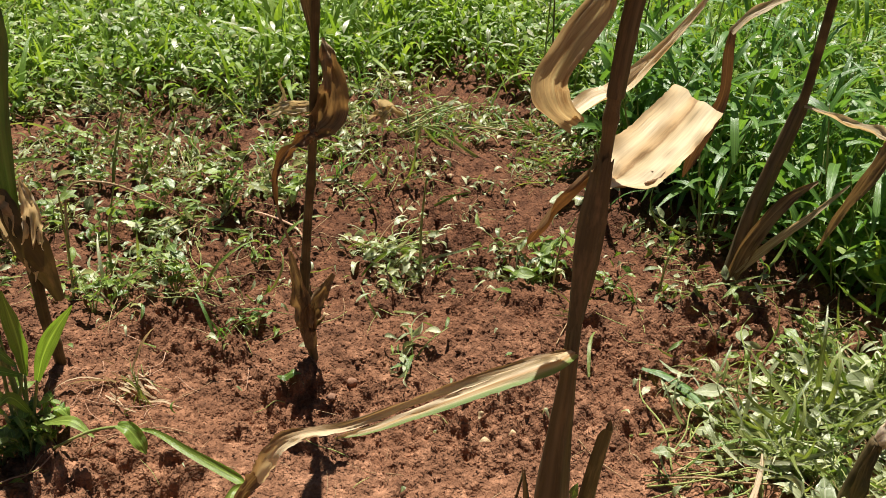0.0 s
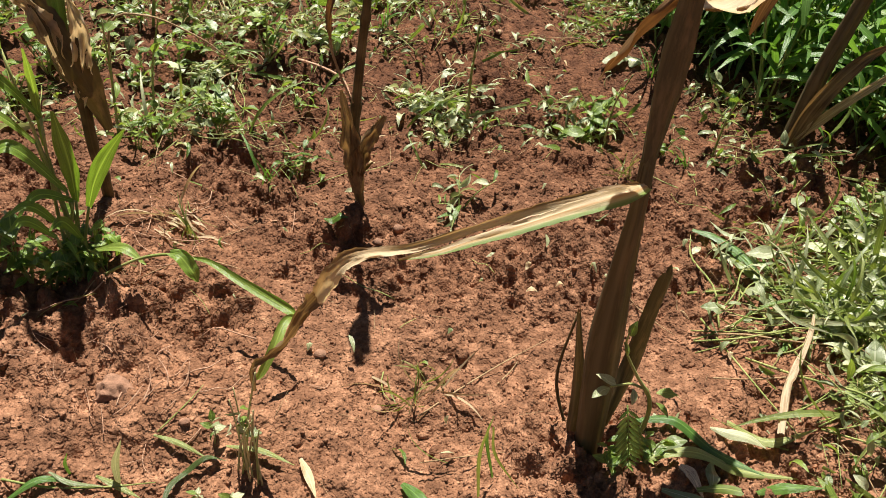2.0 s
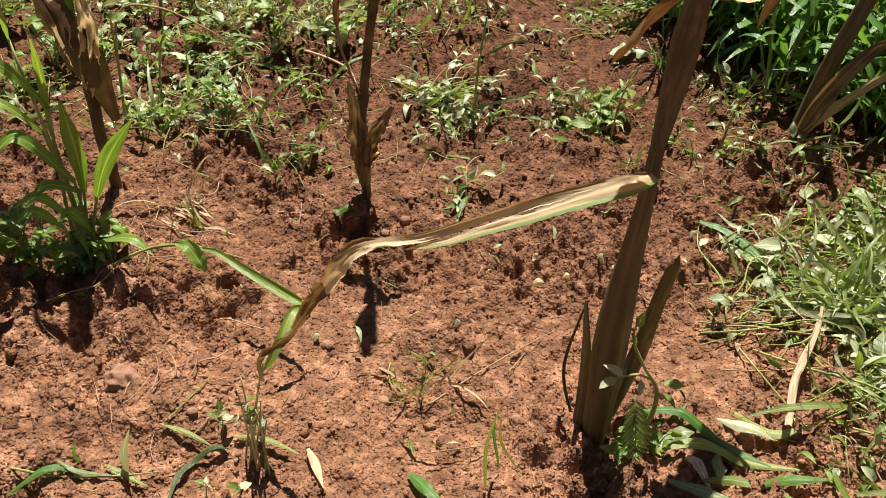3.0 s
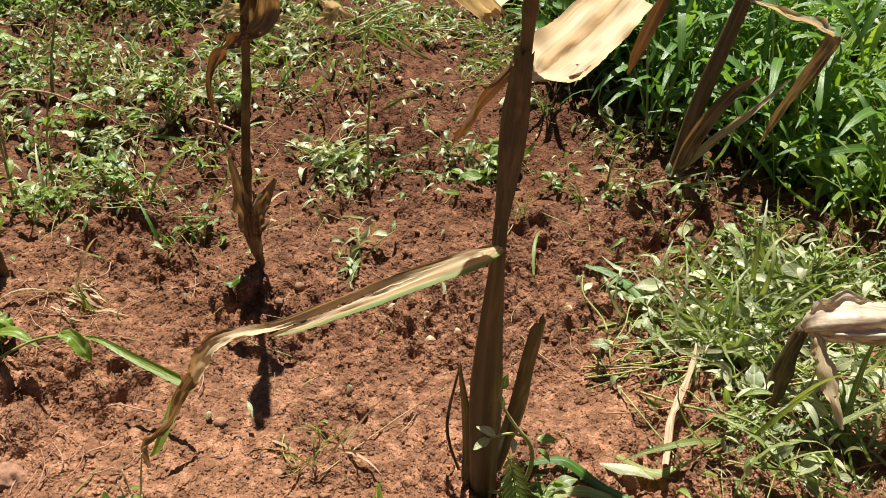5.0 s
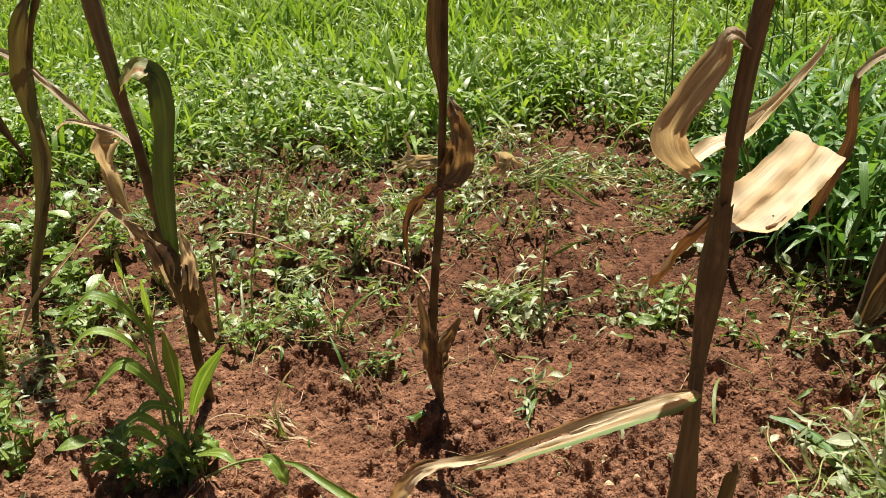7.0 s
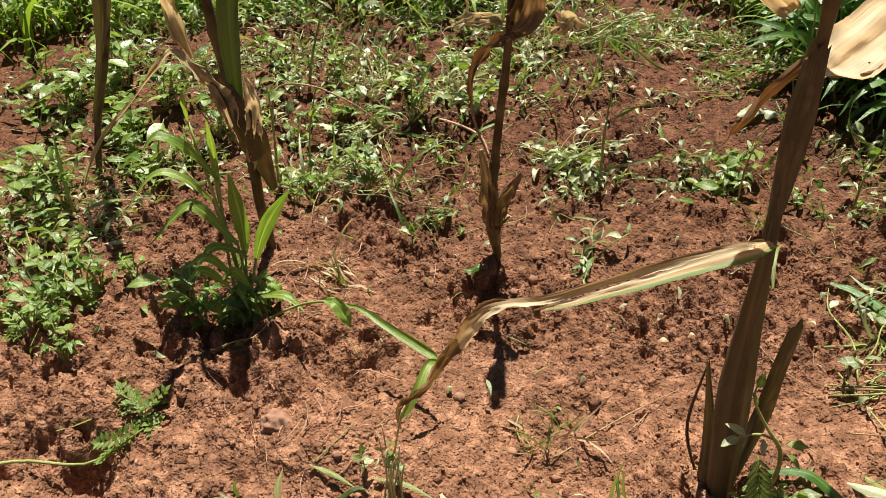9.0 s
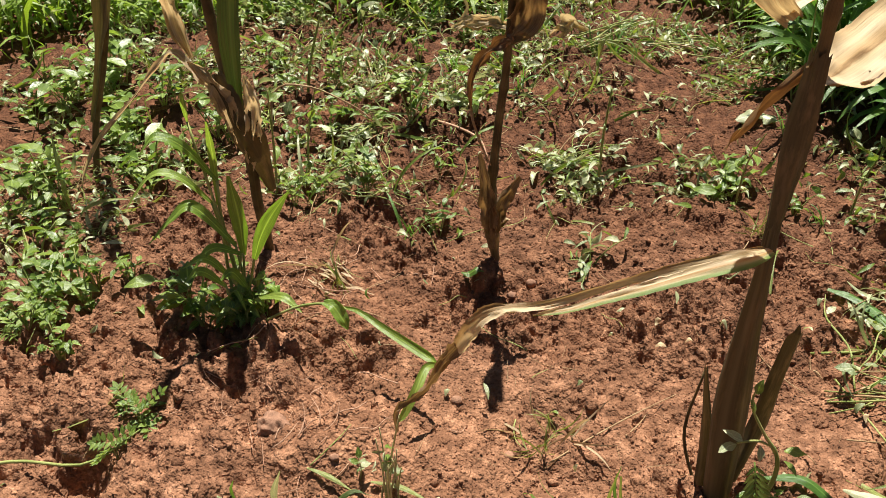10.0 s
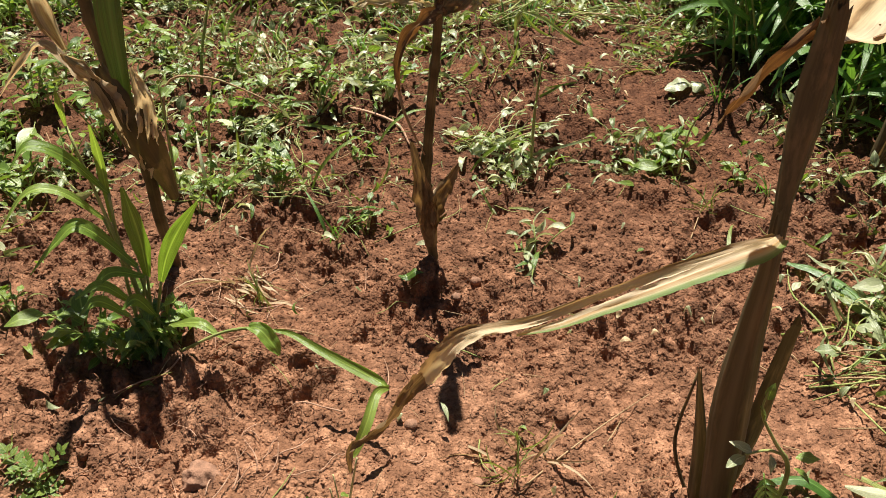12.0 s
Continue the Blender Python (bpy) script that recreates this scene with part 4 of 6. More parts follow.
# the plant with the twisted hanging leaf, beyond the grass clump
maize = thing("maize_plant", (-1.60, 1.93, gz(-1.60, 1.93)), "dead brown maize stalk wrapped in a twisted leaf", "maize", ROW)
stem_d = [(-1.605, 1.93, -0.04), (-1.575, 1.97, 0.152), (-1.513, 2.0, 0.333), (-1.448, 2.0, 0.528), (-1.437, 2.0, 0.711), (-1.400, 2.0, 0.867), (-1.33, 2.0, 1.01), (-1.28, 2.0, 1.16)]
part("stalk", tube(stem_d, [0.010, 0.010, 0.009, 0.008], 60, 10, (0.2, 0.5, 0.8), 0.05, 31), STALK, maize)
blade("leaf", [(-1.57, 1.95, 0.17), (-1.51, 1.97, 0.333), (-1.446, 1.98, 0.528), (-1.436, 1.98, 0.711), (-1.420, 1.98, 0.867), (-1.335, 1.98, 1.01), (-1.285, 1.98, 1.12)],
      [0.016, 0.034, 0.066, 0.074, 0.050, 0.060, 0.05], DULL, maize, [12, 20, 5, 25, -30, 40, 15], 1.6, 0.10, 32, "", 56, 0.1)
blade("leaf", [(-1.70, 2.01, 0.92), (-1.61, 2.0, 0.875), (-1.459, 2.0, 0.812), (-1.376, 1.98, 0.747), (-1.279, 1.95, 0.667), (-1.225, 1.93, 0.609)], [0.010, 0.026, 0.028, 0.026, 0.022, 0.005], DRY, maize, 30, 1.5, 0.10, 33, "long pale dry leaf slanting down", 40, 0.2)
blade("leaf", [(-1.42, 1.99, 0.80), (-1.46, 2.0, 0.782), (-1.54, 2.0, 0.765), (-1.62, 2.02, 0.765)], [0.012, 0.018, 0.016, 0.004], BROWN, maize, -40, 1.4, 0.08, 34)
blade("leaf", [(-1.66, 2.0, 0.92), (-1.625, 2.0, 0.824), (-1.567, 2.0, 0.654), (-1.508, 2.0, 0.520)], [0.026, 0.034, 0.030, 0.008], BROWN, maize, 10, 1.8, 0.14, 35, "dark brown rolled leaf leaning against the stalk", 36, 0.2)

# the plant at the edge of the tall grass
maize = thing("maize_plant", (0.795, 1.955, gz(0.795, 1.955)), "dry brown maize plant leaning at the edge of tall grass", "maize", ROW)
stem_e = [(0.785, 1.955, -0.06), (0.796, 1.95, 0.065), (0.826, 1.95, 0.272), (0.885, 1.95, 0.532), (0.906, 1.95, 0.821), (0.925, 1.95, 1.05)]
part("stalk", tube(stem_e, [0.014, 0.0135, 0.012, 0.011, 0.010], 70, 12, (0.12, 0.36, 0.6, 0.82), 0.05, 41), STALK, maize)
part("sheath", sheath(stem_e[1:4], [0.019, 0.020, 0.014], 5.0, 1.2, 30, 14, 42, 0.3), BROWN, maize)
blade("leaf", [(0.790, 1.93, 0.05), (0.820, 1.90, 0.20), (0.88, 1.89, 0.313), (0.94, 1.88, 0.37)], [0.04, 0.046, 0.034, 0.008], TAN, maize, 10, 1.7, 0.12, 43)
blade("leaf", [(0.800, 1.92, 0.08), (0.86, 1.87, 0.20), (0.93, 1.85, 0.29), (1.0, 1.84, 0.38)], [0.022, 0.026, 0.018, 0.005], DRY, maize, 30, 1.5, 0.1, 44)
blade("leaf", [(0.912, 1.96, 0.86), (0.90, 2.0, 0.82), (0.817, 2.05, 0.765), (0.760, 2.05, 0.735), (0.718, 2.05, 0.692)], [0.012, 0.02, 0.028, 0.03, 0.022], DRY, maize, -35, 1.4, 0.07, 45)
blade("leaf", [(0.720, 2.05, 0.695), (0.714, 2.04, 0.65), (0.718, 2.03, 0.544), (0.686, 2.02, 0.452), (0.662, 2.02, 0.38), (0.646, 2.02, 0.315)], [0.022, 0.028, 0.034, 0.040, 0.036, 0.006], RUST, maize, 10, 1.2, 0.06, 46, "rust-brown drooping end of a leaf")
blade("leaf", [(0.885, 1.93, 0.545), (0.93, 1.92, 0.535), (0.992, 1.92, 0.511), (1.06, 1.91, 0.49), (1.100, 1.90, 0.468)], [0.010, 0.018, 0.026, 0.04, 0.045], DRY, maize, 38, 1.5, 0.10, 47)
blade("leaf", [(1.100, 1.90, 0.468), (1.095, 1.895, 0.44), (1.053, 1.89, 0.349), (1.02, 1.89, 0.28), (0.985, 1.89, 0.17)], [0.045, 0.05, 0.038, 0.028, 0.006], TAN, maize, 10, 1.3, 0.08, 48)

# the empty husk on its bent stump
husk = thing("maize_husk", (0.79, 1.16, gz(0.79, 1.16)), "empty pale papery maize husk on a bent stump", "maize husk")
part("stump", tube([(0.785, 1.16, -0.05), (0.80, 1.16, 0.07), (0.818, 1.16, 0.180)], [0.016, 0.015, 0.013], 20, 10, (0.5,), 0.05, 51), STALK, husk)
part("husk_body", sheath([(0.818, 1.16, 0.176), (0.838, 1.157, 0.190), (0.868, 1.152, 0.200), (0.91, 1.148, 0.202), (0.96, 1.145, 0.206), (1.03, 1.143, 0.216), (1.10, 1.14, 0.236)], [0.012, 0.030, 0.038, 0.037, 0.029, 0.016, 0.004], 5.6, 1.9, 44, 26, 52, 0.12), HUSK, husk)
blade("husk_leaf", [(0.825, 1.140, 0.190), (0.86, 1.118, 0.205), (0.92, 1.112, 0.208), (1.00, 1.122, 0.212), (1.07, 1.13, 0.232)], [0.018, 0.036, 0.034, 0.020, 0.004], HUSK, husk, 20, -1.3, 0.12, 53, "", 36, 0.2)
blade("husk_leaf", [(0.822, 1.16, 0.196), (0.845, 1.160, 0.232), (0.885, 1.158, 0.244), (0.935, 1.155, 0.236)], [0.018, 0.036, 0.034, 0.006], HUSK, husk, -30, -1.2, 0.14, 54, "", 30, 0.2)
blade("husk_leaf", [(0.88, 1.125, 0.185), (0.95, 1.118, 0.182), (1.03, 1.122, 0.190), (1.10, 1.13, 0.205)], [0.020, 0.022, 0.014, 0.003], DRY, husk, 10, -1.3, 0.18, 57, "frayed dark-veined husk end", 30, 0.4)
blade("husk_leaf", [(0.828, 1.140, 0.190), (0.836, 1.105, 0.165), (0.852, 1.06, 0.11), (0.872, 1.02, 0.045)], [0.016, 0.034, 0.036, 0.006], PALE, husk, 5, -1.6, 0.14, 55, "", 30, 0.2)
blade("husk_leaf", [(0.812, 1.15, 0.175), (0.79, 1.13, 0.13), (0.775, 1.11, 0.07), (0.765, 1.10, 0.01)], [0.018, 0.036, 0.040, 0.012], BROWN, husk, 20, 1.4, 0.06, 56)


# ---------------------------------------------------------------- the green grass clump and bent shoot
clump = thing("grass_clump", (-0.845, 1.31, gz(-0.845, 1.31)), "clump of broad light green grass at a maize stalk's foot", "grass")
clump_foot = np.array((-0.845, 1.31, gz(-0.845, 1.31) - 0.01))


def clump_blade(points, widths, turn, seed):
    """A broad arching blade on a thin stem of its own that rises from the clump's foot."""
    blade("blade", points, widths, CLUMP, clump, turn, 0.7, 0.03, seed, "", 24)
    root = clump_foot + np.array((0.02 * math.sin(seed), 0.02 * math.cos(3 * seed), 0))
    part("stem", tube([tuple(root), tuple(0.5 * (root + points[0]) + np.array((0.006 * math.sin(2 * seed), 0, 0))), points[0]], [0.0042, 0.0036, 0.0028], 10, 7), STEM, clump)


clump_blade([(-0.826, 1.325, 0.178), (-0.814, 1.315, 0.246), (-0.808, 1.305, 0.319), (-0.806, 1.295, 0.397)], [0.014, 0.036, 0.040, 0.008], 5, 60)
clump_blade([(-0.792, 1.305, 0.18), (-0.761, 1.295, 0.248), (-0.723, 1.285, 0.31), (-0.669, 1.275, 0.38)], [0.012, 0.030, 0.030, 0.003], -15, 61)
clump_blade([(-0.87, 1.36, 0.344), (-0.917, 1.34, 0.432), (-0.965, 1.32, 0.466), (-1.003, 1.3, 0.429)], [0.008, 0.022, 0.026, 0.004], -40, 62)
clump_blade([(-0.901, 1.37, 0.281), (-0.953, 1.35, 0.354), (-1.008, 1.33, 0.364), (-1.085, 1.31, 0.278)], [0.008, 0.02, 0.024, 0.003], -45, 63)
clump_blade([(-0.843, 1.33, 0.197), (-0.912, 1.31, 0.304), (-0.96, 1.29, 0.282), (-1.019, 1.27, 0.223)], [0.01, 0.03, 0.022, 0.003], -35, 64)
clump_blade([(-0.847, 1.29, 0.134), (-0.891, 1.27, 0.197), (-0.938, 1.25, 0.18)], [0.008, 0.024, 0.003], -40, 65)
clump_blade([(-0.856, 1.27, 0.125), (-0.895, 1.25, 0.176), (-0.93, 1.23, 0.156)], [0.008, 0.024, 0.003], -30, 66)
clump_blade([(-0.782, 1.27, 0.099), (-0.715, 1.25, 0.124), (-0.666, 1.23, 0.101)], [0.008, 0.022, 0.003], 35, 67)
clump_blade([(-0.823, 1.31, 0.189), (-0.88, 1.29, 0.211), (-0.929, 1.27, 0.159)], [0.008, 0.026, 0.004], -30, 68)
clump_blade([(-0.891, 1.38, 0.267), (-0.867, 1.36, 0.41), (-0.854, 1.34, 0.496)], [0.01, 0.024, 0.006], 10, 69)
clump_blade([(-0.92, 1.38, 0.474), (-0.907, 1.36, 0.524), (-0.893, 1.34, 0.564)], [0.006, 0.018, 0.003], 0, 70)
clump_blade([(-0.813, 1.29, 0.104), (-0.832, 1.27, 0.165), (-0.854, 1.25, 0.156)], [0.008, 0.022, 0.004], -20, 71)
rc = np.random.RandomState(29)
for k in range(6):
    az, reach, rise = radians(-185 + 200 * rc.rand()), 0.05 + 0.07 * rc.rand(), 0.05 + 0.07 * rc.rand()
    c, q = math.cos(az), math.sin(az)
    fx, fy, fz = clump_foot + np.array((0.03 * rc.randn(), 0.02 * rc.randn(), 0.01))
    blade("blade", [(fx, fy, fz), (fx + 0.35 * reach * c, fy + 0.35 * reach * q, fz + 0.75 * rise), (fx + 0.7 * reach * c, fy + 0.7 * reach * q, fz + rise), (fx + reach * c, fy + reach * q, fz + 0.6 * rise)],
          [0.006, 0.016, 0.018, 0.002], CLUMP, clump, 0, 0.7, 0.03, 160 + k, "", 14, 0.0, (-q, c, 0.15 * rc.randn()))

shoot = thing("bent_grass_shoot", (-0.716, 1.22, gz(-0.716, 1.22)), "bent green grass shoot with a folded leaf over red soil", "grass")
part("stem", tube([(-0.78, 1.27, 0.03), (-0.716, 1.2, 0.11), (-0.657, 1.2, 0.142), (-0.60, 1.2, 0.155), (-0.543, 1.2, 0.147)], [0.0035, 0.003, 0.003, 0.003, 0.002], 20, 8), STEM, shoot)
blade("blade", [(-0.555, 1.2, 0.150), (-0.515, 1.18, 0.157), (-0.452, 1.15, 0.14), (-0.367, 1.12, 0.110), (-0.340, 1.10, 0.107)], [0.006, 0.012, 0.018, 0.021, 0.008], CLUMP, shoot, 20, 1.5, 0.02, 71)
blade("blade", [(-0.60, 1.2, 0.160), (-0.575, 1.19, 0.158), (-0.555, 1.18, 0.135), (-0.545, 1.175, 0.112)], [0.014, 0.030, 0.030, 0.004], CLUMP, shoot, 30, 1.6, 0.05, 72, "folded leaf yellowing at its edge")
blade("blade", [(-0.338, 1.10, 0.108), (-0.356, 1.075, 0.118), (-0.368, 1.03, 0.098), (-0.387, 1.0, 0.062), (-0.40, 0.99, 0.050)], [0.008, 0.017, 0.020, 0.015, 0.004], CLUMP, shoot, 10, 1.2, 0.02, 73)


# ---------------------------------------------------------------- weeds on the hoed patch
def shared(name, shapes, mat):
    return [mesh_from(name, *s, mat) for s in shapes]


WEED_LEAVES = shared("leaf", OVATES, WEED)
WILT_LEAVES = shared("leaf", OVATES + LANCES, WILTED)
LANCE_LEAVES = shared("leaf", LANCES, WEED)
FEATHERS = [mesh_from("leaf", *PINNATE, WEED)]
FINE_BLADES = shared("blade", BLADES, GRASS)
PALE_BLADES = shared("blade", BLADES[1:4], WILTED)


def weed(rs, leaves, label, stems=4, per=4, size=0.035, height=0.10, spread=0.10, flat=0.0, stem_mat=None):
    """A small weed: stems from one root, with leaves set along them. flat: 0 upright, 1 lying."""
    w = thing("weed", (0, 0, -5), label, "weed")
    for i in range(stems):
        az = 6.2832 * (i + rs.rand() * 0.7) / stems
        out, up = spread * (0.6 + 0.7 * rs.rand()), height * (0.5 + 0.7 * rs.rand()) * (1 - 0.8 * flat)
        tip = np.array([math.cos(az) * out, math.sin(az) * out, up + 0.008])
        pts = [(0, 0, -0.015), tuple(tip * (0.45, 0.45, 0.62)), tuple(tip)]
        line = spline(pts, 12)
        v, f, u = tube(pts, [0.0024, 0.0019, 0.001], 7, 5)
        ob = new("stem", mesh_from("stem", v, f, u, stem_mat or STEM))
        ob.parent = w
        for j in range(per):
            at = line[min(11, int(12 * (0.3 + 0.7 * (j + rs.rand() * 0.6) / per)))]
            s = size * (0.65 + 0.7 * rs.rand())
            lf = new("leaf", leaves[rs.randint(len(leaves))])
            lf.parent = w
            lf.matrix_basis = pose(at[0], at[1], max(at[2], 0.004), rs.randn() * (14 + 12 * flat), rs.randn() * (18 + 25 * flat), rs.rand() * 360) @ Matrix.Scale(s, 4)
    return w


def tuft(rs, blades, label, count=11, length=0.14, lean=16):
    w = thing("grass_sprig", (0, 0, -5), label, "grass")
    for i in range(count):
        ob = new("blade", blades[rs.randint(len(blades))])
        ob.parent = w
        ob.matrix_basis = pose(rs.randn() * 0.012, rs.randn() * 0.012, 0, rs.randn() * lean, rs.randn() * lean, rs.rand() * 360) @ Matrix.Scale(length * (0.5 + 0.8 * rs.rand()), 4)
    return w


def plant(protos, places, rs, size=(0.8, 1.2), sink=0.0):
    """Sets the first of each kind and copies of them at the places (x, y), turned by chance."""
    for i, (x, y) in enumerate(places):
        s = size[0] + (size[1] - size[0]) * rs.rand()
        m = pose(x, y, gz(x, y) - sink, rs.randn() * 5, rs.randn() * 5, rs.rand() * 360) @ Matrix.Scale(s, 4)
        if i < len(protos):
            protos[i].matrix_basis = m
        else:
            copy_thing(protos[i % len(protos)], m).scale = (s, s, s)


def strewn(rs, n, cx, cy, sx, sy, seed=0, gate=0.0):
    out = []
    while len(out) < n:
        x, y = cx + rs.randn() * sx, cy + rs.randn() * sy
        if value_noise(np.array([x]), np.array([y]), 0.25, 61 + seed)[0] >= gate:
            out.append((x, y))
    return out


rs = np.random.RandomState(77)
UPRIGHT = "leafy green broadleaf weed rooted in red soil"
CUT = "hoed wilting grey-green weed lying on red soil"
FEATHER = "young weed with feathered green leaves in red soil"
SPRIG = "short sprig of green grass on red soil"
leafy = [weed(rs, WEED_LEAVES, UPRIGHT, 4, 4, 0.041, 0.11, 0.06) for _ in range(3)]
lance = [weed(rs, LANCE_LEAVES + WEED_LEAVES[:1], UPRIGHT, 4, 4, 0.064, 0.15, 0.07) for _ in range(2)]
LYING_LEAVES = shared("leaf", OVATES[1:2] + LANCES + CURLED, WILTED) + LANCE_LEAVES
lying = [weed(rs, LYING_LEAVES, CUT, 4, 5, 0.052, 0.08, 0.11, 0.6) for _ in range(4)]
feather = [weed(rs, FEATHERS, FEATHER, 2, 2, 0.085, 0.06, 0.03) for _ in range(2)]
sprigs = [tuft(rs, FINE_BLADES, SPRIG, 9, 0.13) for _ in range(2)]
limp = [tuft(rs, PALE_BLADES, "limp cut grass lying on red soil", 9, 0.17, 55) for _ in range(2)]

shreds = [tuft(rs, shared("blade", [BLADES[4], BLADES[3]], (DRY, CUT_GRASS)[q]), "frayed tuft of dead dry grass on red soil", 14, 0.085, 62) for q in range(2)]

near = [(-0.83, 1.86), (-0.78, 2.0), (-0.72, 1.93), (-1.04, 2.26), (-0.94, 1.95), (-0.48, 1.80), (0.32, 2.16), (0.49, 2.03), (0.46, 2.72)]
left = [(-2.02, 2.25), (-1.82, 2.17), (-1.79, 1.83), (-1.74, 1.95), (-1.64, 1.66), (-1.70, 1.55), (-1.37, 1.27), (-1.45, 1.36), (-1.85, 2.45), (-2.2, 2.6), (-1.55, 2.4), (-1.9, 1.6), (-1.30, 1.35), (-1.62, 2.15), (-1.35, 1.20), (-1.42, 1.32), (-1.50, 1.45), (-1.55, 1.60), (-1.60, 1.75), (-1.45, 1.55), (-1.38, 1.42), (-1.52, 1.30), (-1.66, 1.86)]
plant(leafy, near + left + [(0.86, 1.62), (0.95, 1.7), (1.05, 1.55)] + [(-0.86, 1.29), (-0.95, 1.29), (-0.90, 1.31), (-0.82, 1.31), (-0.79, 1.30)] + strewn(rs, 16, -1.0, 2.3, 0.28, 0.3, 1), rs, (0.7, 1.25))
plant(lance, [(-1.95, 2.0), (-1.7, 1.75), (-2.1, 2.4), (-1.3, 2.75), (-0.9, 2.4), (-1.6, 2.7), (-0.99, 1.31)] + strewn(rs, 26, -1.9, 2.35, 0.28, 0.35, 2), rs, (0.7, 1.2))
heap = strewn(rs, 36, 0.90, 1.40, 0.22, 0.20, 3)
heap = [(x, y) for x, y in heap if x > 0.56 + 0.15 * max(0, 1.25 - y) and y < 1.48 + 0.4 * max(0, x - 0.75)]
plant(lying, [(-0.88, 2.53), (-0.80, 2.58), (-0.73, 2.81), (-0.16, 2.12), (-0.10, 2.08), (-0.22, 2.22), (-0.06, 1.67), (-0.02, 2.18), (0.26, 2.08), (-0.19, 2.17), (-0.12, 2.22), (0.22, 2.14), (0.20, 2.20), (-0.78, 2.02), (-0.92, 1.97), (-0.98, 3.1), (-0.60, 2.95)]
      + heap + strewn(rs, 20, -0.75, 2.75, 0.40, 0.28, 4, 0.4) + strewn(rs, 14, 0.05, 3.15, 0.35, 0.22, 5, 0.4) + strewn(rs, 8, -1.1, 2.2, 0.2, 0.3, 6), rs, (0.6, 1.2))
compact = [weed(rs, WEED_LEAVES, "low dark green weed with oval leaves in red soil", 5, 5, 0.030, 0.07, 0.035) for _ in range(2)]
plant(compact, [(-1.21, 1.115), (-1.30, 1.22), (-1.27, 1.18), (-1.34, 1.28), (-1.26, 1.32), (-1.38, 1.38), (-1.20, 1.42), (-1.29, 1.40), (-0.83, 1.275), (-0.80, 1.29), (-0.90, 1.28), (-0.94, 1.27)], rs, (0.85, 1.1))
plant(feather, [(-1.39, 1.20), (-1.46, 1.28), (1.02, 1.30)], rs, (0.55, 0.8))
frond = [weed(rs, FEATHERS, "young weed with paired oval leaflets in red soil", 3, 2, 0.085, 0.06, 0.030) for _ in range(2)]
plant(frond, [(-0.945, 0.965), (-0.955, 0.885), (-0.925, 0.955)], rs, (0.5, 0.62))
plant(sprigs, [(-0.10, 3.03), (-0.53, 1.68), (0.55, 1.97), (0.50, 2.4), (-0.35, 2.6), (-0.9, 2.9), (-0.5, 3.2), (0.3, 3.0)] + strewn(rs, 22, -0.3, 3.2, 0.6, 0.18, 7), rs, (0.6, 1.3))
plant(shreds, [(-0.12, 1.06), (-0.10, 1.10), (-0.72, 1.50), (-0.66, 1.44), (-0.35, 1.90), (0.36, 1.82), (-0.085, 1.075), (-0.13, 1.03)], rs, (1.0, 1.35))
plant(limp, [(-0.14, 2.14), (-0.20, 2.20), (-0.08, 2.18), (0.24, 2.12), (-0.76, 1.98), (-0.90, 1.93), (-0.80, 2.45), (-0.62, 2.70), (0.55, 1.40), (0.62, 1.45), (0.70, 1.40), (0.80, 1.33), (0.90, 1.25), (0.66, 1.32), (1.0, 1.2), (0.95, 1.05)] + [q for q in strewn(rs, 16, 0.78, 1.38, 0.2, 0.18, 8) if q[0] > 0.62 and q[1] > 1.12], rs, (0.7, 1.3))


# ---------------------------------------------------------------- litter
def cover(x, y):
    """How thickly hoed leaves and stems lie on the patch."""
    left = np.clip((-0.30 - x) / 0.3, 0, 1) * np.clip((y - 1.62) / 0.2, 0, 1) * 0.32
    band = np.clip((y - 2.35) / 0.45, 0, 1) * 0.95
    clumps = np.exp(-((x + 0.13) ** 2 + (y - 2.14) ** 2) / 0.016) + 0.7 * np.exp(-((x - 0.26) ** 2 + (y - 2.14) ** 2) / 0.018)
    fringe = np.clip((x - 0.50) / 0.15, 0, 1) * 0.5
    edge = np.clip((-1.15 - x) / 0.25, 0, 1) * np.clip((y - 1.3) / 0.2, 0, 1) * 0.8
    patchy = np.clip(8.5 * value_noise(x, y, 0.19, 71) - 4.3 + 0.9 * np.clip(y - 2.5, 0, 1), 0, 1.5)
    return np.clip(np.maximum.reduce([left, band, fringe, edge]) * patchy + clumps + 0.02, 0, 1)


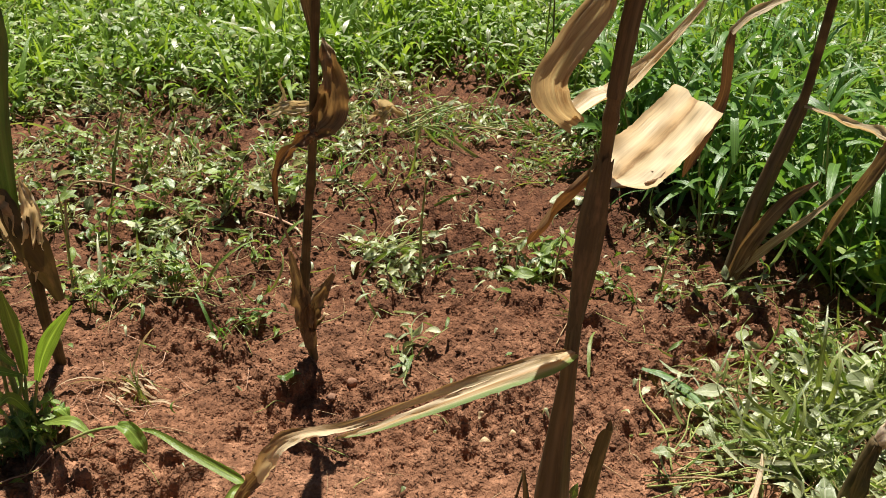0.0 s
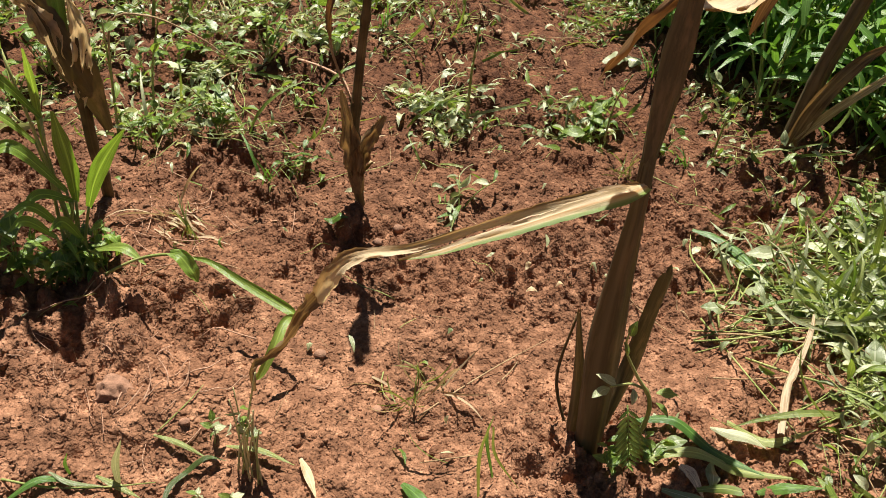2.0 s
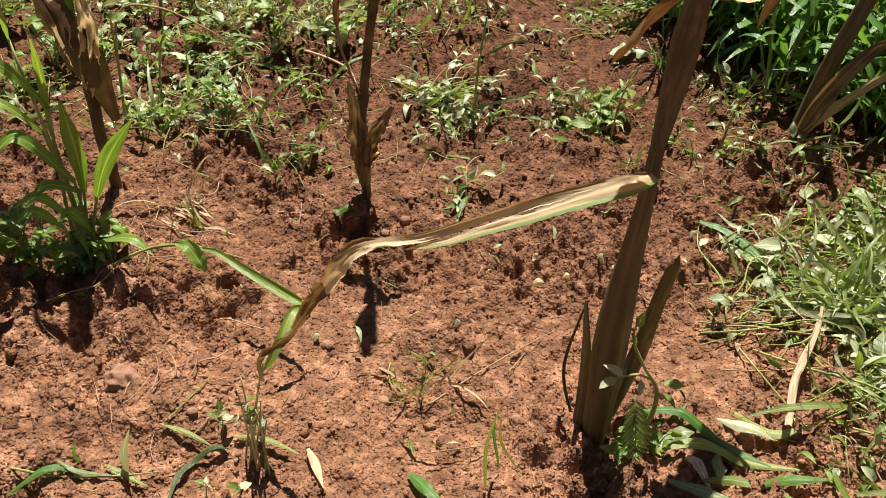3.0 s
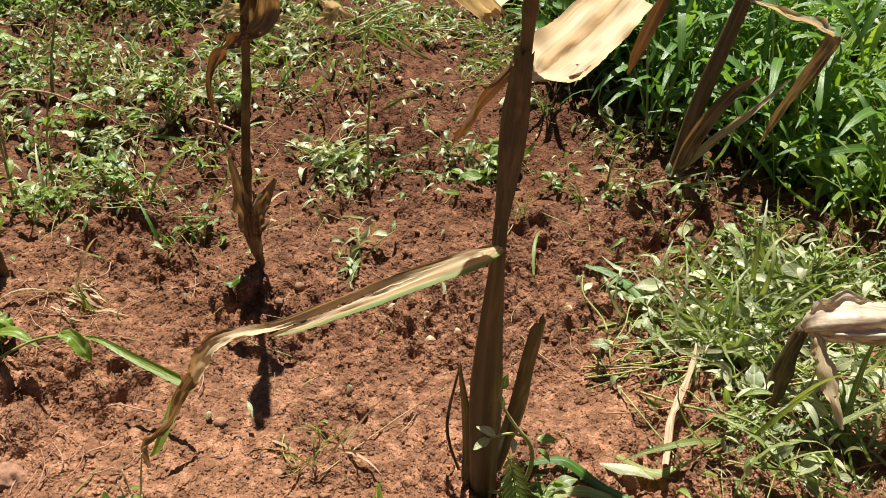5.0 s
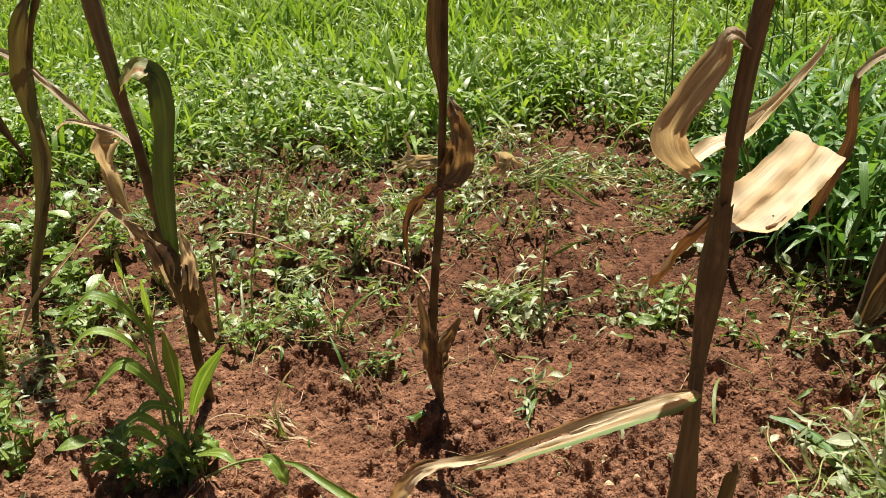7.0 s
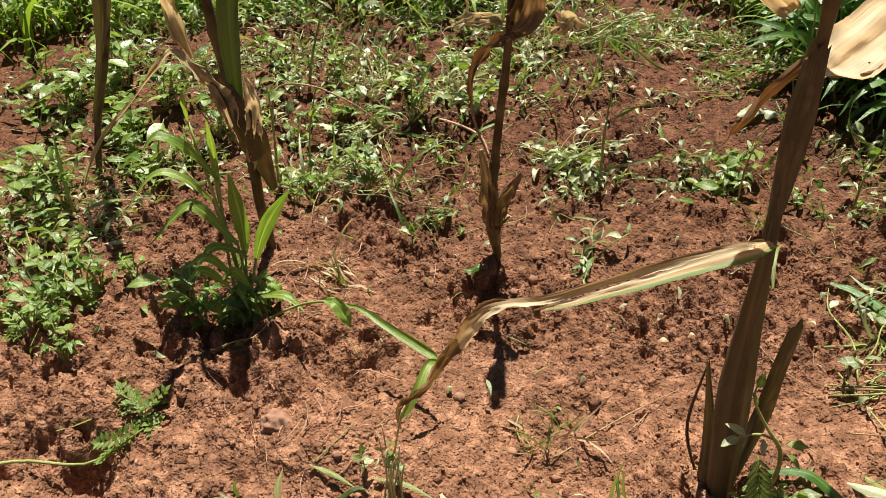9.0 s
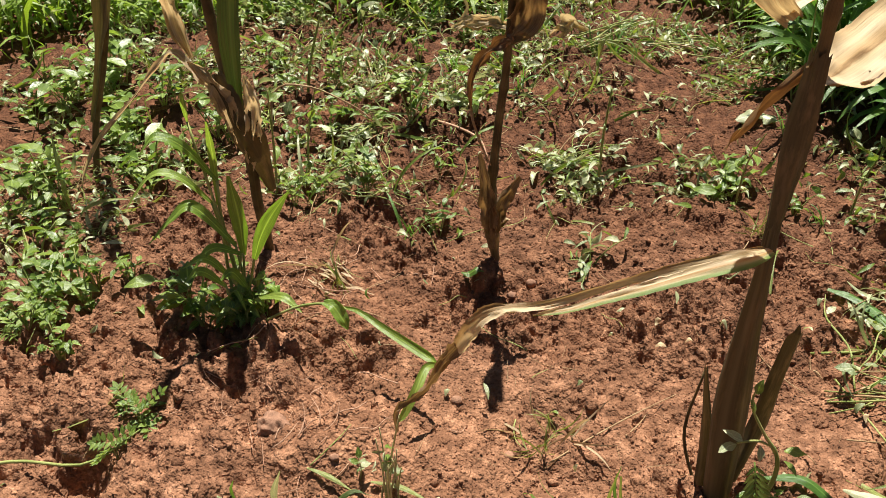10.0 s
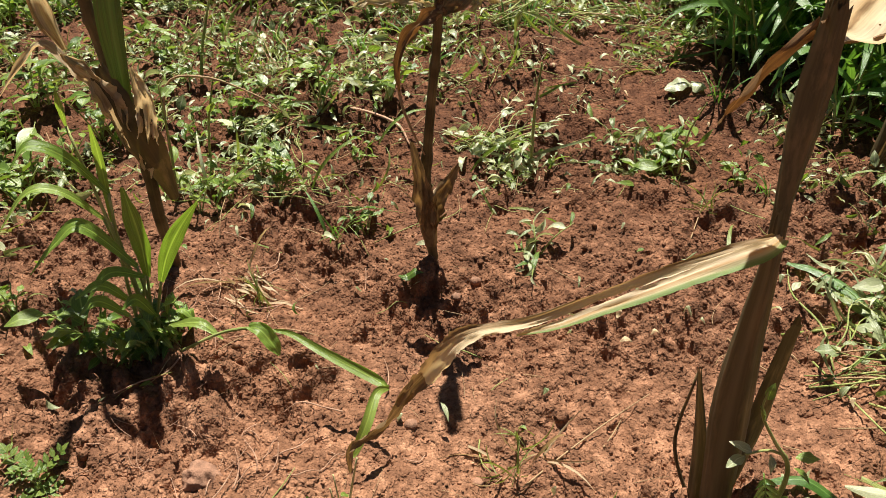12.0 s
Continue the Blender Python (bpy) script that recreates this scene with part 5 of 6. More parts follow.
def build_litter():
    rs = np.random.RandomState(33)
    leaves, fresh, stems, mown = Bag(), Bag(), Bag(), Bag()

    def sown(n, heap):
        if heap:
            x, y = 0.90 + rs.randn(n) * 0.24, 1.36 + rs.randn(n) * 0.25
            bare = np.exp(-((x - 0.47) ** 2 / 0.012 + (y - 1.13) ** 2 / 0.02))
            keep = (x > 0.50 + 0.16 * rs.rand(n)) & (x < 1.6) & (y > 0.72) & (y < 1.46 + 0.4 * np.clip(x - 0.75, 0, 0.6)) & (rs.rand(n) > bare) & (value_noise(x, y, 0.15, 73) > 0.36 + 0.35 * rs.rand(n))
        else:
            x, y = rs.uniform(-2.4, 1.2, n), 0.8 + 2.9 * rs.rand(n) ** 0.8
            keep = (rs.rand(n) < cover(x, y)) & (np.abs(x) < 0.55 + 0.75 * y)
        return x[keep], y[keep]

    for heap in (False, True):
        for k, shape in enumerate([OVATES[1], CURLED[2], OVATES[0]] + LANCES + CURLED[:2] + LANCES[:1]):
            for bag, n, low, high in ((leaves, 190 if heap else 1250, 0.012, 0.044), (fresh, 130 if heap else 650, 0.012, 0.042)):
                x, y = sown(n, heap)
                s = (low + (high - low) * rs.rand(len(x))) * (1.5 if k > 2 else 1.0) * (1.2 if heap else 1.0)
                h = (0.10 if heap else 0.05) * rs.rand(len(x)) ** 2
                m = turns(rs, len(x), 0.7, (1, 1)) * s[:, None, None]
                bag.add(shape, m, np.stack([x, y, ground_height(x, y) + 0.006 + h], 1))
        for k, shape in enumerate(BLADES[:4]):
            for bag, n in ((mown, 200 if heap else 330), (fresh, 40 if heap else 120)):
                x, y = sown(n, heap)
                s = 0.09 + 0.16 * rs.rand(len(x))
                m = turns(rs, len(x), 1.3, (1, 1)) * s[:, None, None]
                bag.add(shape, m, np.stack([x, y, ground_height(x, y) + 0.01 + (0.06 if heap else 0.01) * rs.rand(len(x))], 1))
        shape = tube([(0, -0.5, 0), (0.03, 0, 0.05), (0, 0.5, 0)], [0.0085, 0.0085, 0.005], 6, 4)
        x, y = sown(1500 if heap else 3400, heap)
        s = 0.05 + 0.13 * rs.rand(len(x)) ** 1.5
        m = turns(rs, len(x), 0.22, (1, 1)) * s[:, None, None]
        stems.add(shape, m, np.stack([x, y, ground_height(x, y) + 0.008 + (0.05 if heap else 0.01) * rs.rand(len(x))], 1))
    dead = Bag()
    for n, heap in ((900, True), (2600, False)):
        x, y = sown(n, heap)
        m = turns(rs, len(x), 0.25, (1, 1)) * (0.04 + 0.12 * rs.rand(len(x)) ** 1.5)[:, None, None]
        dead.add(shape, m, np.stack([x, y, ground_height(x, y) + 0.012 + 0.03 * rs.rand(len(x)) ** 2], 1))
    n = 900
    y = 0.8 + 2.4 * rs.rand(n) ** 0.8
    x = rs.uniform(-1, 1, n) * (0.55 + 0.6 * y)
    m = turns(rs, n, 0.2, (1, 1)) * (0.02 + 0.05 * rs.rand(n) ** 2)[:, None, None]
    dead.add(shape, m, np.stack([x, y, ground_height(x, y) + 0.003], 1))
    tagged(new("straw_litter", dead.build("straw_litter", STRAW)), "thin dry straw and root ends strewn on red soil", "straw litter", kind="stuff")
    tagged(new("wilted_leaf_litter", leaves.build("wilted_leaf_litter", WILTED)), "wilting grey-green leaves of hoed weeds strewn on red soil", "leaf litter", kind="stuff")
    tagged(new("green_leaf_litter", fresh.build("green_leaf_litter", WEED)), "small green leaves of weeds spread over red soil", "leaf litter", kind="stuff")
    tagged(new("cut_grass", mown.build("cut_grass", CUT_GRASS)), "limp yellow-green blades of cut grass strewn on red soil", "cut grass", kind="stuff")
    tagged(new("stem_litter", stems.build("stem_litter", STEM)), "thin yellow-green cut stems strewn on red soil", "stem litter", kind="stuff")


build_litter()


def fallen_leaf(x, y, length, width, az, mat, label, seed):
    c, s = math.cos(radians(az)), math.sin(radians(az))
    pts = [(x + c * length * k, y + s * length * k, gz(x + c * length * k, y + s * length * k) + 0.008 + 0.012 * math.sin(3.14 * (k + 0.5))) for k in (-0.5, -0.17, 0.17, 0.5)]
    pts = np.array(pts)
    pts[:, 2] = np.maximum(pts[:, 2], pts[:, 2].mean() - 0.004)
    lf = new("fallen_leaf", mesh_from("fallen_leaf", *ribbon(pts, [width * 0.2, width, width * 0.9, width * 0.1], (-s, c, 0.25), 1.0, 12, 4, 0.05, seed), mat))
    return tagged(lf, label, "leaf", "fallen leaves on the soil")


for k, (x, y) in enumerate([(-0.001, 1.40), (0.109, 1.356), (0.10, 1.42), (0.17, 1.38), (0.035, 2.67), (-0.06, 1.20), (0.02, 1.50), (0.25, 1.45), (-0.33, 1.13), (0.10, 2.45), (-0.25, 2.40), (0.15, 1.75), (0.28, 1.62), (-0.55, 2.3)]
                          + strewn(rs, 46, -0.1, 2.3, 0.6, 0.45, 9) + strewn(rs, 10, 0.5, 1.25, 0.10, 0.2, 10)):
    pale = rs.rand() < 0.7
    fallen_leaf(x, y, 0.014 + 0.018 * rs.rand(), 0.007 + 0.007 * rs.rand(), rs.rand() * 360, WILTED if pale else PALE,
                "small wilted grey-green leaf lying on red soil" if pale else "small bleached dry leaf lying on red soil", 200 + k)

strip = [(0.655, 1.245, 0.065), (0.640, 1.205, 0.060), (0.607, 1.143, 0.055), (0.575, 1.09, 0.050), (0.554, 1.051, 0.050), (0.523, 0.959, 0.035)]
strip = [(x, y, max(z, gz(x, y) + 0.008)) for x, y, z in strip]
tagged(new("dry_leaf_strip", mesh_from("dry_leaf_strip", *ribbon(strip, [0.004, 0.011, 0.014, 0.016, 0.017, 0.014], (1, -0.2, 0.3), 1.8, 36, 6, 0.14, 81), PALE_BROWN)), "crumpled strip of bleached dry leaf on cut weeds", "dry leaf")
crumpled = thing("fallen_maize_leaf", (-0.35, 3.10, gz(-0.35, 3.10)), "crumpled dry maize leaf lying on low weeds", "dry leaf")
blade("leaf_strip", [(-0.68, 3.10, 0.070), (-0.60, 3.08, 0.100), (-0.50, 3.08, 0.100), (-0.42, 3.08, 0.075)], [0.020, 0.050, 0.048, 0.030], DRY, crumpled, 15, 1.8, 0.25, 82, "", 30, 0.4)
blade("leaf_strip", [(-0.66, 3.12, 0.100), (-0.56, 3.12, 0.115), (-0.44, 3.10, 0.085), (-0.35, 3.10, 0.060)], [0.020, 0.030, 0.030, 0.020], PALE_BROWN, crumpled, -20, 1.6, 0.2, 84, "", 30, 0.4)
blade("leaf_strip", [(-0.35, 3.10, 0.060), (-0.30, 3.10, 0.060), (-0.24, 3.10, 0.085), (-0.20, 3.10, 0.100), (-0.14, 3.10, 0.075), (-0.08, 3.10, 0.065)], [0.020, 0.035, 0.060, 0.050, 0.030, 0.020], DRY, crumpled, [0, 20, 35, 10, -20, 0], 2.6, 0.3, 85, "", 44, 0.4)
blade("leaf_strip", [(-0.24, 3.08, 0.050), (-0.21, 3.08, 0.100), (-0.19, 3.08, 0.125)], [0.030, 0.025, 0.006], PALE_BROWN, crumpled, 20, 1.4, 0.2, 86, "", 18, 0.3)
blade("leaf_strip", [(-0.10, 3.10, 0.065), (-0.02, 3.12, 0.100), (0.06, 3.15, 0.170)], [0.020, 0.012, 0.004], DRY, crumpled, 0, 2.0, 0.1, 87, "narrow upturned tip", 22, 0.2)
blade("leaf_strip", [(-0.66, 3.13, 0.080), (-0.62, 3.14, 0.140), (-0.635, 3.15, 0.190), (-0.60, 3.15, 0.220)], [0.012, 0.014, 0.012, 0.004], PALE, crumpled, 0, 1.2, 0.1, 88, "", 22, 0.2)
fibres = thing("dry_fibre_tuft", (-0.67, 1.48, gz(-0.67, 1.48)), "matted tuft of dry husk fibres lying on red soil", "dry leaf")
rq = np.random.RandomState(83)
for k in range(16):
    x, y, az, long = -0.70 + 0.04 * rq.randn(), 1.48 + 0.025 * rq.randn(), -0.25 + 0.35 * rq.randn(), 0.03 + 0.045 * rq.rand()
    ends = [(x + long * q * math.cos(az), y + long * q * math.sin(az)) for q in (0, 0.4, 0.7, 1)]
    blade("fibre", [(px, py, gz(px, py) + 0.004 + 0.012 * rq.rand()) for px, py in ends], [0.003, 0.005 + 0.004 * rq.rand(), 0.004, 0.001], (DRY, PALE_BROWN)[k % 2], fibres, 60, 0.8, 0.1, 830 + k, "", 10)


def straw(x, y, length, az, thick, mat, name, label, rise=0.0, bend=0.0, seed=0):
    c, s = math.cos(radians(az)), math.sin(radians(az))
    pts = []
    for k in (-0.5, -0.2, 0.15, 0.5):
        px, py = x + c * length * k - s * bend * k * k, y + s * length * k + c * bend * k * k
        pts.append((px, py, gz(px, py) + 0.003 + rise * (k + 0.5)))
    pts = np.array(pts)
    pts[:, 2] = np.maximum(pts[:, 2], 0.5 * (pts[:, 2] + pts[:, 2].max()) - 0.004)
    return tagged(new(name, mesh_from(name, *tube(pts, [thick, thick * 0.9, thick * 0.8, thick * 0.4], 12, 6, (0.4,), 0.1, seed), mat)), label, "straw", "stalks strewn on the soil")


GREEN_STRAW = "thin cut green stem lying on red soil"
DRY_STRAW = "thin dry straw lying on red soil"
for k, (x, y, length, az, thick, green, rise, bend) in enumerate([
        (-1.06, 0.845, 0.34, 18, 0.0038, 1, 0.02, 0.06), (0.015, 1.115, 0.325, 41, 0.0018, 0, 0.015, 0.0), (0.06, 1.13, 0.10, 62, 0.0014, 0, 0.0, 0.0),
        (-0.64, 0.775, 0.24, 6, 0.0022, 1, 0.0, 0.04), (0.505, 1.13, 0.34, -72, 0.0022, 1, 0.03, 0.02), (0.573, 1.113, 0.26, 2, 0.0016, 0, 0.02, 0.01), (0.36, 1.06, 0.05, -40, 0.0012, 0, 0.01, 0.0),
        (-0.60, 2.18, 0.16, 50, 0.0022, 0, 0.01, 0.02), (0.66, 1.42, 0.46, 8, 0.0035, 1, 0.0, 0.04), (0.72, 1.30, 0.40, -4, 0.002, 0, 0.01, 0.0), (0.62, 1.20, 0.40, -70, 0.0028, 1, 0.02, 0.04),
        (0.05, 1.95, 0.12, 80, 0.0014, 0, 0.0, 0.02), (0.02, 2.75, 0.14, -40, 0.0016, 0, 0.01, 0.02), (0.40, 1.90, 0.16, 20, 0.0018, 0, 0.0, 0.04), (0.33, 1.78, 0.18, 70, 0.0016, 0, 0.01, 0.0),
        (0.30, 2.95, 0.34, -35, 0.0028, 1, 0.03, 0.03), (0.95, 1.72, 0.32, 28, 0.002, 0, 0.05, 0.0), (1.0, 2.3, 0.38, -15, 0.0028, 0, 0.10, 0.0), (0.35, 1.30, 0.14, -50, 0.0016, 0, 0.0, 0.02)]):
    straw(x, y, length, az, thick, STEM if green else STRAW, "weed_stalk" if green else "straw", GREEN_STRAW if green else DRY_STRAW, rise, bend, 300 + k)
for k, (x, y) in enumerate(strewn(rs, 60, -0.1, 1.9, 0.65, 0.6, 11) + strewn(rs, 30, 0.75, 1.35, 0.22, 0.22, 12) + strewn(rs, 24, -0.72, 1.45, 0.12, 0.1, 13)):
    green = rs.rand() < (0.35 if k < 60 else 0.7 if k < 90 else 0.0)
    straw(x, y, 0.04 + 0.10 * rs.rand(), rs.rand() * 360, 0.0007 + 0.0009 * rs.rand(), STEM if green else STRAW if k < 90 else ROOT, "weed_stalk" if green else "straw",
          GREEN_STRAW if green else DRY_STRAW, 0.01 * rs.rand(), 0.04 * rs.randn(), 400 + k)
for k, (x, y, az) in enumerate([(-0.60, 0.93, 60), (-0.58, 0.97, 100), (-0.52, 0.98, 80), (-0.56, 1.0, 120), (-0.36, 1.23, 95), (-0.50, 1.02, 40)]):
    straw(x, y, 0.07, az, 0.0015, ROOT, "root", "thin pale root sticking out of red soil", 0.02, 0.03, 500 + k)

stone = new("stone", mesh_from("stone", *(lambda s: (s[0] * (0.030, 0.026, 0.024), s[1], s[2]))(lump(90, 0.5, 4)), STONE))
stone.location = (-0.645, 0.965, gz(-0.645, 0.965) + 0.008)
tagged(stone, "fist-sized dusty reddish stone half-sunk in soil", "stone")
for k, (x, y, s) in enumerate([(-0.20, 1.56, 0.014), (-0.24, 1.50, 0.012), (-0.31, 1.125, 0.013), (-0.185, 1.016, 0.011), (0.035, 2.68, 0.013), (0.55, 1.16, 0.010), (-0.5, 0.9, 0.010)]):
    pebble = new("pebble", mesh_from("pebble", *(lambda q: (q[0] * s * np.array((1.0, 0.9, 0.7)), q[1], q[2]))(lump(95 + k, 0.3, 2)), STONE))
    pebble.location = (x, y, gz(x, y) + 0.3 * s)
    tagged(pebble, "small dusty pebble on red soil", "pebble", "pebbles on the soil")


def stem_plant(points, thick, leaves, leaf_size, label, mat, category="weed"):
    """A lone thin stem with a few small leaves along it."""
    rs = np.random.RandomState(int(1000 * abs(points[0][0])))
    w = thing("thin_stem", (points[0][0], points[0][1], gz(points[0][0], points[0][1])), label, category)
    part("stem", tube(points, [thick, thick * 0.85, thick * 0.5], 20, 6, (0.35, 0.7), 0.1), mat, w)
    line = spline(points, 12)
    for j in range(leaves):
        at = Vector(line[2 + int(9 * (j + 0.5) / leaves)]) - Vector(w.location)
        lf = new("leaf", (WEED_LEAVES + LANCE_LEAVES)[rs.randint(5)])
        lf.parent = w
        lf.matrix_basis = pose(at.x, at.y, at.z, 20 + rs.randn() * 15, rs.randn() * 15, rs.rand() * 360) @ Matrix.Scale(leaf_size * (0.7 + 0.6 * rs.rand()), 4)
    return w


stem_plant([(-1.12, 2.58, 0.0), (-1.10, 2.6, 0.12), (-1.03, 2.6, 0.32)], 0.006, 7, 0.035, "upright yellow-green weed stem with small leaves", STEM)
stem_plant([(-0.055, 2.12, -0.02), (-0.05, 2.11, 0.12), (-0.035, 2.10, 0.27)], 0.0045, 12, 0.022, "upright green weed stem set with tiny leaves", STEM)
stem_plant([(0.33, 2.03, -0.02), (0.34, 2.02, 0.10), (0.37, 2.0, 0.20)], 0.003, 6, 0.03, "thin green weed stem with small leaves", STEM)
stem_plant([(-1.02, 1.98, 0.03), (-0.993, 2.0, 0.26), (-0.888, 2.0, 0.290), (-0.76, 2.0, 0.237), (-0.70, 2.0, 0.19)], 0.0035, 0, 0.03, "thin dry stem bent over in an arc", STRAW, "straw")
stem_plant([(-0.93, 2.02, 0.0), (-0.91, 2.02, 0.14), (-0.87, 2.02, 0.28)], 0.004, 6, 0.045, "upright leafy green weed in red soil", STEM)
stem_plant([(-0.98, 1.88, 0.0), (-0.965, 1.88, 0.15), (-0.95, 1.87, 0.33)], 0.004, 5, 0.05, "upright leafy green weed in red soil", STEM)
stem_plant([(0.62, 1.98, -0.02), (0.63, 1.97, 0.10), (0.66, 1.95, 0.22)], 0.0035, 6, 0.035, "thin green weed stem with small leaves", STEM)
for k, (x, y, length, width, az) in enumerate([(0.405, 2.47, 0.09, 0.055, 10), (0.47, 2.49, 0.08, 0.05, 60), (0.33, 0.93, 0.07, 0.03, 20), (0.40, 0.89, 0.06, 0.025, 80), (0.46, 0.97, 0.10, 0.02, -15), (0.98, 1.78, 0.09, 0.022, 115), (0.58, 1.60, 0.10, 0.02, 140), (0.55, 1.53, 0.12, 0.022, 100)]):
    fallen_leaf(x, y, length, width, az, WILTED, "broad pale green leaf lying on red soil", 600 + k)

# a long yellow-green grass shoot bowing over the soil
bowing = thing("bowing_grass", (-0.099, 2.890, gz(-0.099, 2.890)), "long yellow-green grass shoot bowing over red soil", "grass")
part("stem", tube([(-0.099, 2.890, 0.0), (-0.069, 2.790, 0.155)], [0.004, 0.003], 10, 6), PALE_STEM, bowing)
blade("blade", [(-0.069, 2.79, 0.155), (-0.001, 2.79, 0.13), (0.103, 2.79, 0.055), (0.197, 2.79, -0.006), (0.282, 2.79, -0.036)], [0.006, 0.012, 0.012, 0.010, 0.003], CUT_GRASS, bowing, 10, 0.9, 0.04, 990, "", 24)
blade("blade", [(-0.069, 2.79, 0.155), (-0.018, 2.79, 0.094), (0.04, 2.79, 0.06)], [0.005, 0.010, 0.003], CUT_GRASS, bowing, -20, 0.9, 0.04, 991, "", 16)
blade("blade", [(-0.088, 2.79, 0.082), (-0.083, 2.79, 0.134), (-0.043, 2.79, 0.182)], [0.005, 0.012, 0.003], CUT_GRASS, bowing, 20, 0.9, 0.04, 992, "", 16)
twig = [(x, y, gz(x, y) + 0.010) for x, y in [(-0.718, 2.475), (-0.576, 2.375), (-0.449, 2.291), (-0.401, 2.193)]]
tagged(new("twig", mesh_from("twig", *tube(twig, [0.003, 0.0042, 0.0042, 0.0025], 20, 7, (0.3, 0.7), 0.15, 31), ROOT)), "bent reddish-brown twig lying on red soil", "twig")
broad = [weed(rs, WEED_LEAVES, "broad-leaved green weed rooted in red soil", 4, 3, 0.060, 0.09, 0.075) for _ in range(1)]
plant(broad, [(0.27, 2.06), (0.33, 2.16)], rs, (0.9, 1.0))
fallen_leaf(-0.340, 1.530, 0.055, 0.022, 10, WEED, "rolled green leaf lying at a stalk's foot", 640)


# ---------------------------------------------------------------- cut stems and broad blades, nearest to the walker
UNIT_STEM = mesh_from("stem", *tube([(0, 0, 0), (0.05, 0.35, 0.05), (-0.02, 0.7, 0.03), (0.06, 1, 0.0)], [0.008, 0.008, 0.007, 0.003], 12, 6, (0.3, 0.65)), STEM)
UNIT_STRAW = mesh_from("stem", *tube([(0, 0, 0), (-0.02, 0.35, 0.03), (0.02, 0.7, 0.03), (0, 1, 0.0)], [0.008, 0.008, 0.007, 0.004], 12, 6, (0.4, 0.7)), STRAW)


def bundle(x, y, az, length, count, fan, label, rise=8.0, leaf=0.03, leaves=2, spread=0.02, dry=0.15, seed=0):
    """Cut stems lying or leaning side by side, with wilted leaves towards their tips."""
    rs = np.random.RandomState(seed)
    b = thing("cut_weed_bundle", (x, y, gz(x, y)), label, "cut weeds", "bundles of cut weeds")
    across = Vector((math.cos(radians(az)), math.sin(radians(az)), 0))
    for i in range(count):
        long = length * (0.65 + 0.5 * rs.rand())
        at = across * (rs.randn() * spread)
        turn = pose(at.x, at.y, 0.004 + 0.012 * rs.rand(), rise * (0.3 + rs.rand()), rs.rand() * 360 if rise > 45 else 0, az + rs.randn() * fan)
        st = new("stem", UNIT_STRAW if rs.rand() < dry else UNIT_STEM)
        st.parent = b
        st.matrix_basis = turn @ Matrix.Scale(long, 4)
        for j in range(leaves):
            tip = turn @ Vector((0.004 * rs.randn(), long * (0.55 + 0.45 * rs.rand()), 0.006))
            lf = new("leaf", WILT_LEAVES[rs.randint(len(WILT_LEAVES))])
            lf.parent = b
            lf.matrix_basis = pose(*tip, rs.randn() * 25, rs.randn() * 30, az + rs.randn() * 50) @ Matrix.Scale(leaf * (0.6 + 0.8 * rs.rand()), 4)
    return b


LYING = "bundle of cut yellow-green weed stems lying on red soil"
for k, (x, y, az, length, count, fan, rise, leaf, leaves, spread) in enumerate([
        (0.43, 1.235, -90, 0.26, 5, 38, 9, 0.035, 2, 0.03), (0.50, 1.26, -72, 0.30, 6, 36, 10, 0.04, 2, 0.03), (0.72, 1.26, 95, 0.26, 6, 16, 10, 0.04, 1, 0.02),
        (-0.77, 2.42, 160, 0.26, 10, 16, 12, 0.04, 3, 0.02), (-0.87, 2.70, 20, 0.26, 9, 18, 12, 0.04, 3, 0.02), (-0.57, 1.86, 70, 0.20, 6, 25, 10, 0.035, 2, 0.02),
        (-0.17, 2.16, -60, 0.20, 9, 35, 14, 0.035, 3, 0.03), (-0.15, 2.24, 100, 0.20, 8, 40, 14, 0.035, 3, 0.03), (-0.70, 2.00, 40, 0.20, 8, 30, 12, 0.035, 3, 0.03),
        (-1.22, 2.25, 0, 0.24, 8, 30, 14, 0.04, 3, 0.03), (-0.18, 3.00, -70, 0.30, 8, 18, 14, 0.04, 2, 0.03), (0.10, 3.08, 230, 0.30, 7, 16, 10, 0.035, 2, 0.02),
        (-1.30, 3.12, 60, 0.30, 9, 25, 16, 0.045, 3, 0.03), (-0.95, 3.25, -40, 0.30, 8, 25, 16, 0.045, 3, 0.03), (-0.42, 2.62, 80, 0.20, 5, 20, 10, 0.03, 2, 0.02),
        (0.74, 1.44, -60, 0.26, 8, 25, 12, 0.05, 3, 0.03), (0.62, 1.44, 250, 0.20, 6, 25, 10, 0.05, 3, 0.03), (0.92, 1.40, 120, 0.28, 9, 25, 14, 0.05, 3, 0.03), (0.80, 1.20, -100, 0.26, 8, 30, 14, 0.05, 3, 0.03),
        (0.95, 1.10, 30, 0.26, 8, 30, 14, 0.05, 3, 0.03), (1.05, 1.50, 80, 0.28, 8, 25, 16, 0.05, 3, 0.03), (0.62, 1.02, -70, 0.26, 7, 25, 10, 0.045, 3, 0.03)]):
    bundle(x, y, az, length, count, fan, LYING, rise, leaf, leaves, spread, 0.15, 700 + k)


def lying_blade(points, width, mat, label, seed, lift=0.012):
    """A broad blade draped along (x, y) points on the ground."""
    pts = [(x, y, gz(x, y) + lift + 0.008 * (k % 2)) for k, (x, y) in enumerate(points)]
    way = np.array(pts[-1]) - np.array(pts[0])
    ob = new("fallen_grass", mesh_from("fallen_grass", *ribbon(pts, [0.4 * width] + [width] * (len(pts) - 2) + [0.1 * width], (-way[1], way[0], 0.02), 1.0, 30, 6, 0.04, seed), mat))
    return tagged(ob, label, "grass blade", "blades of cut grass")


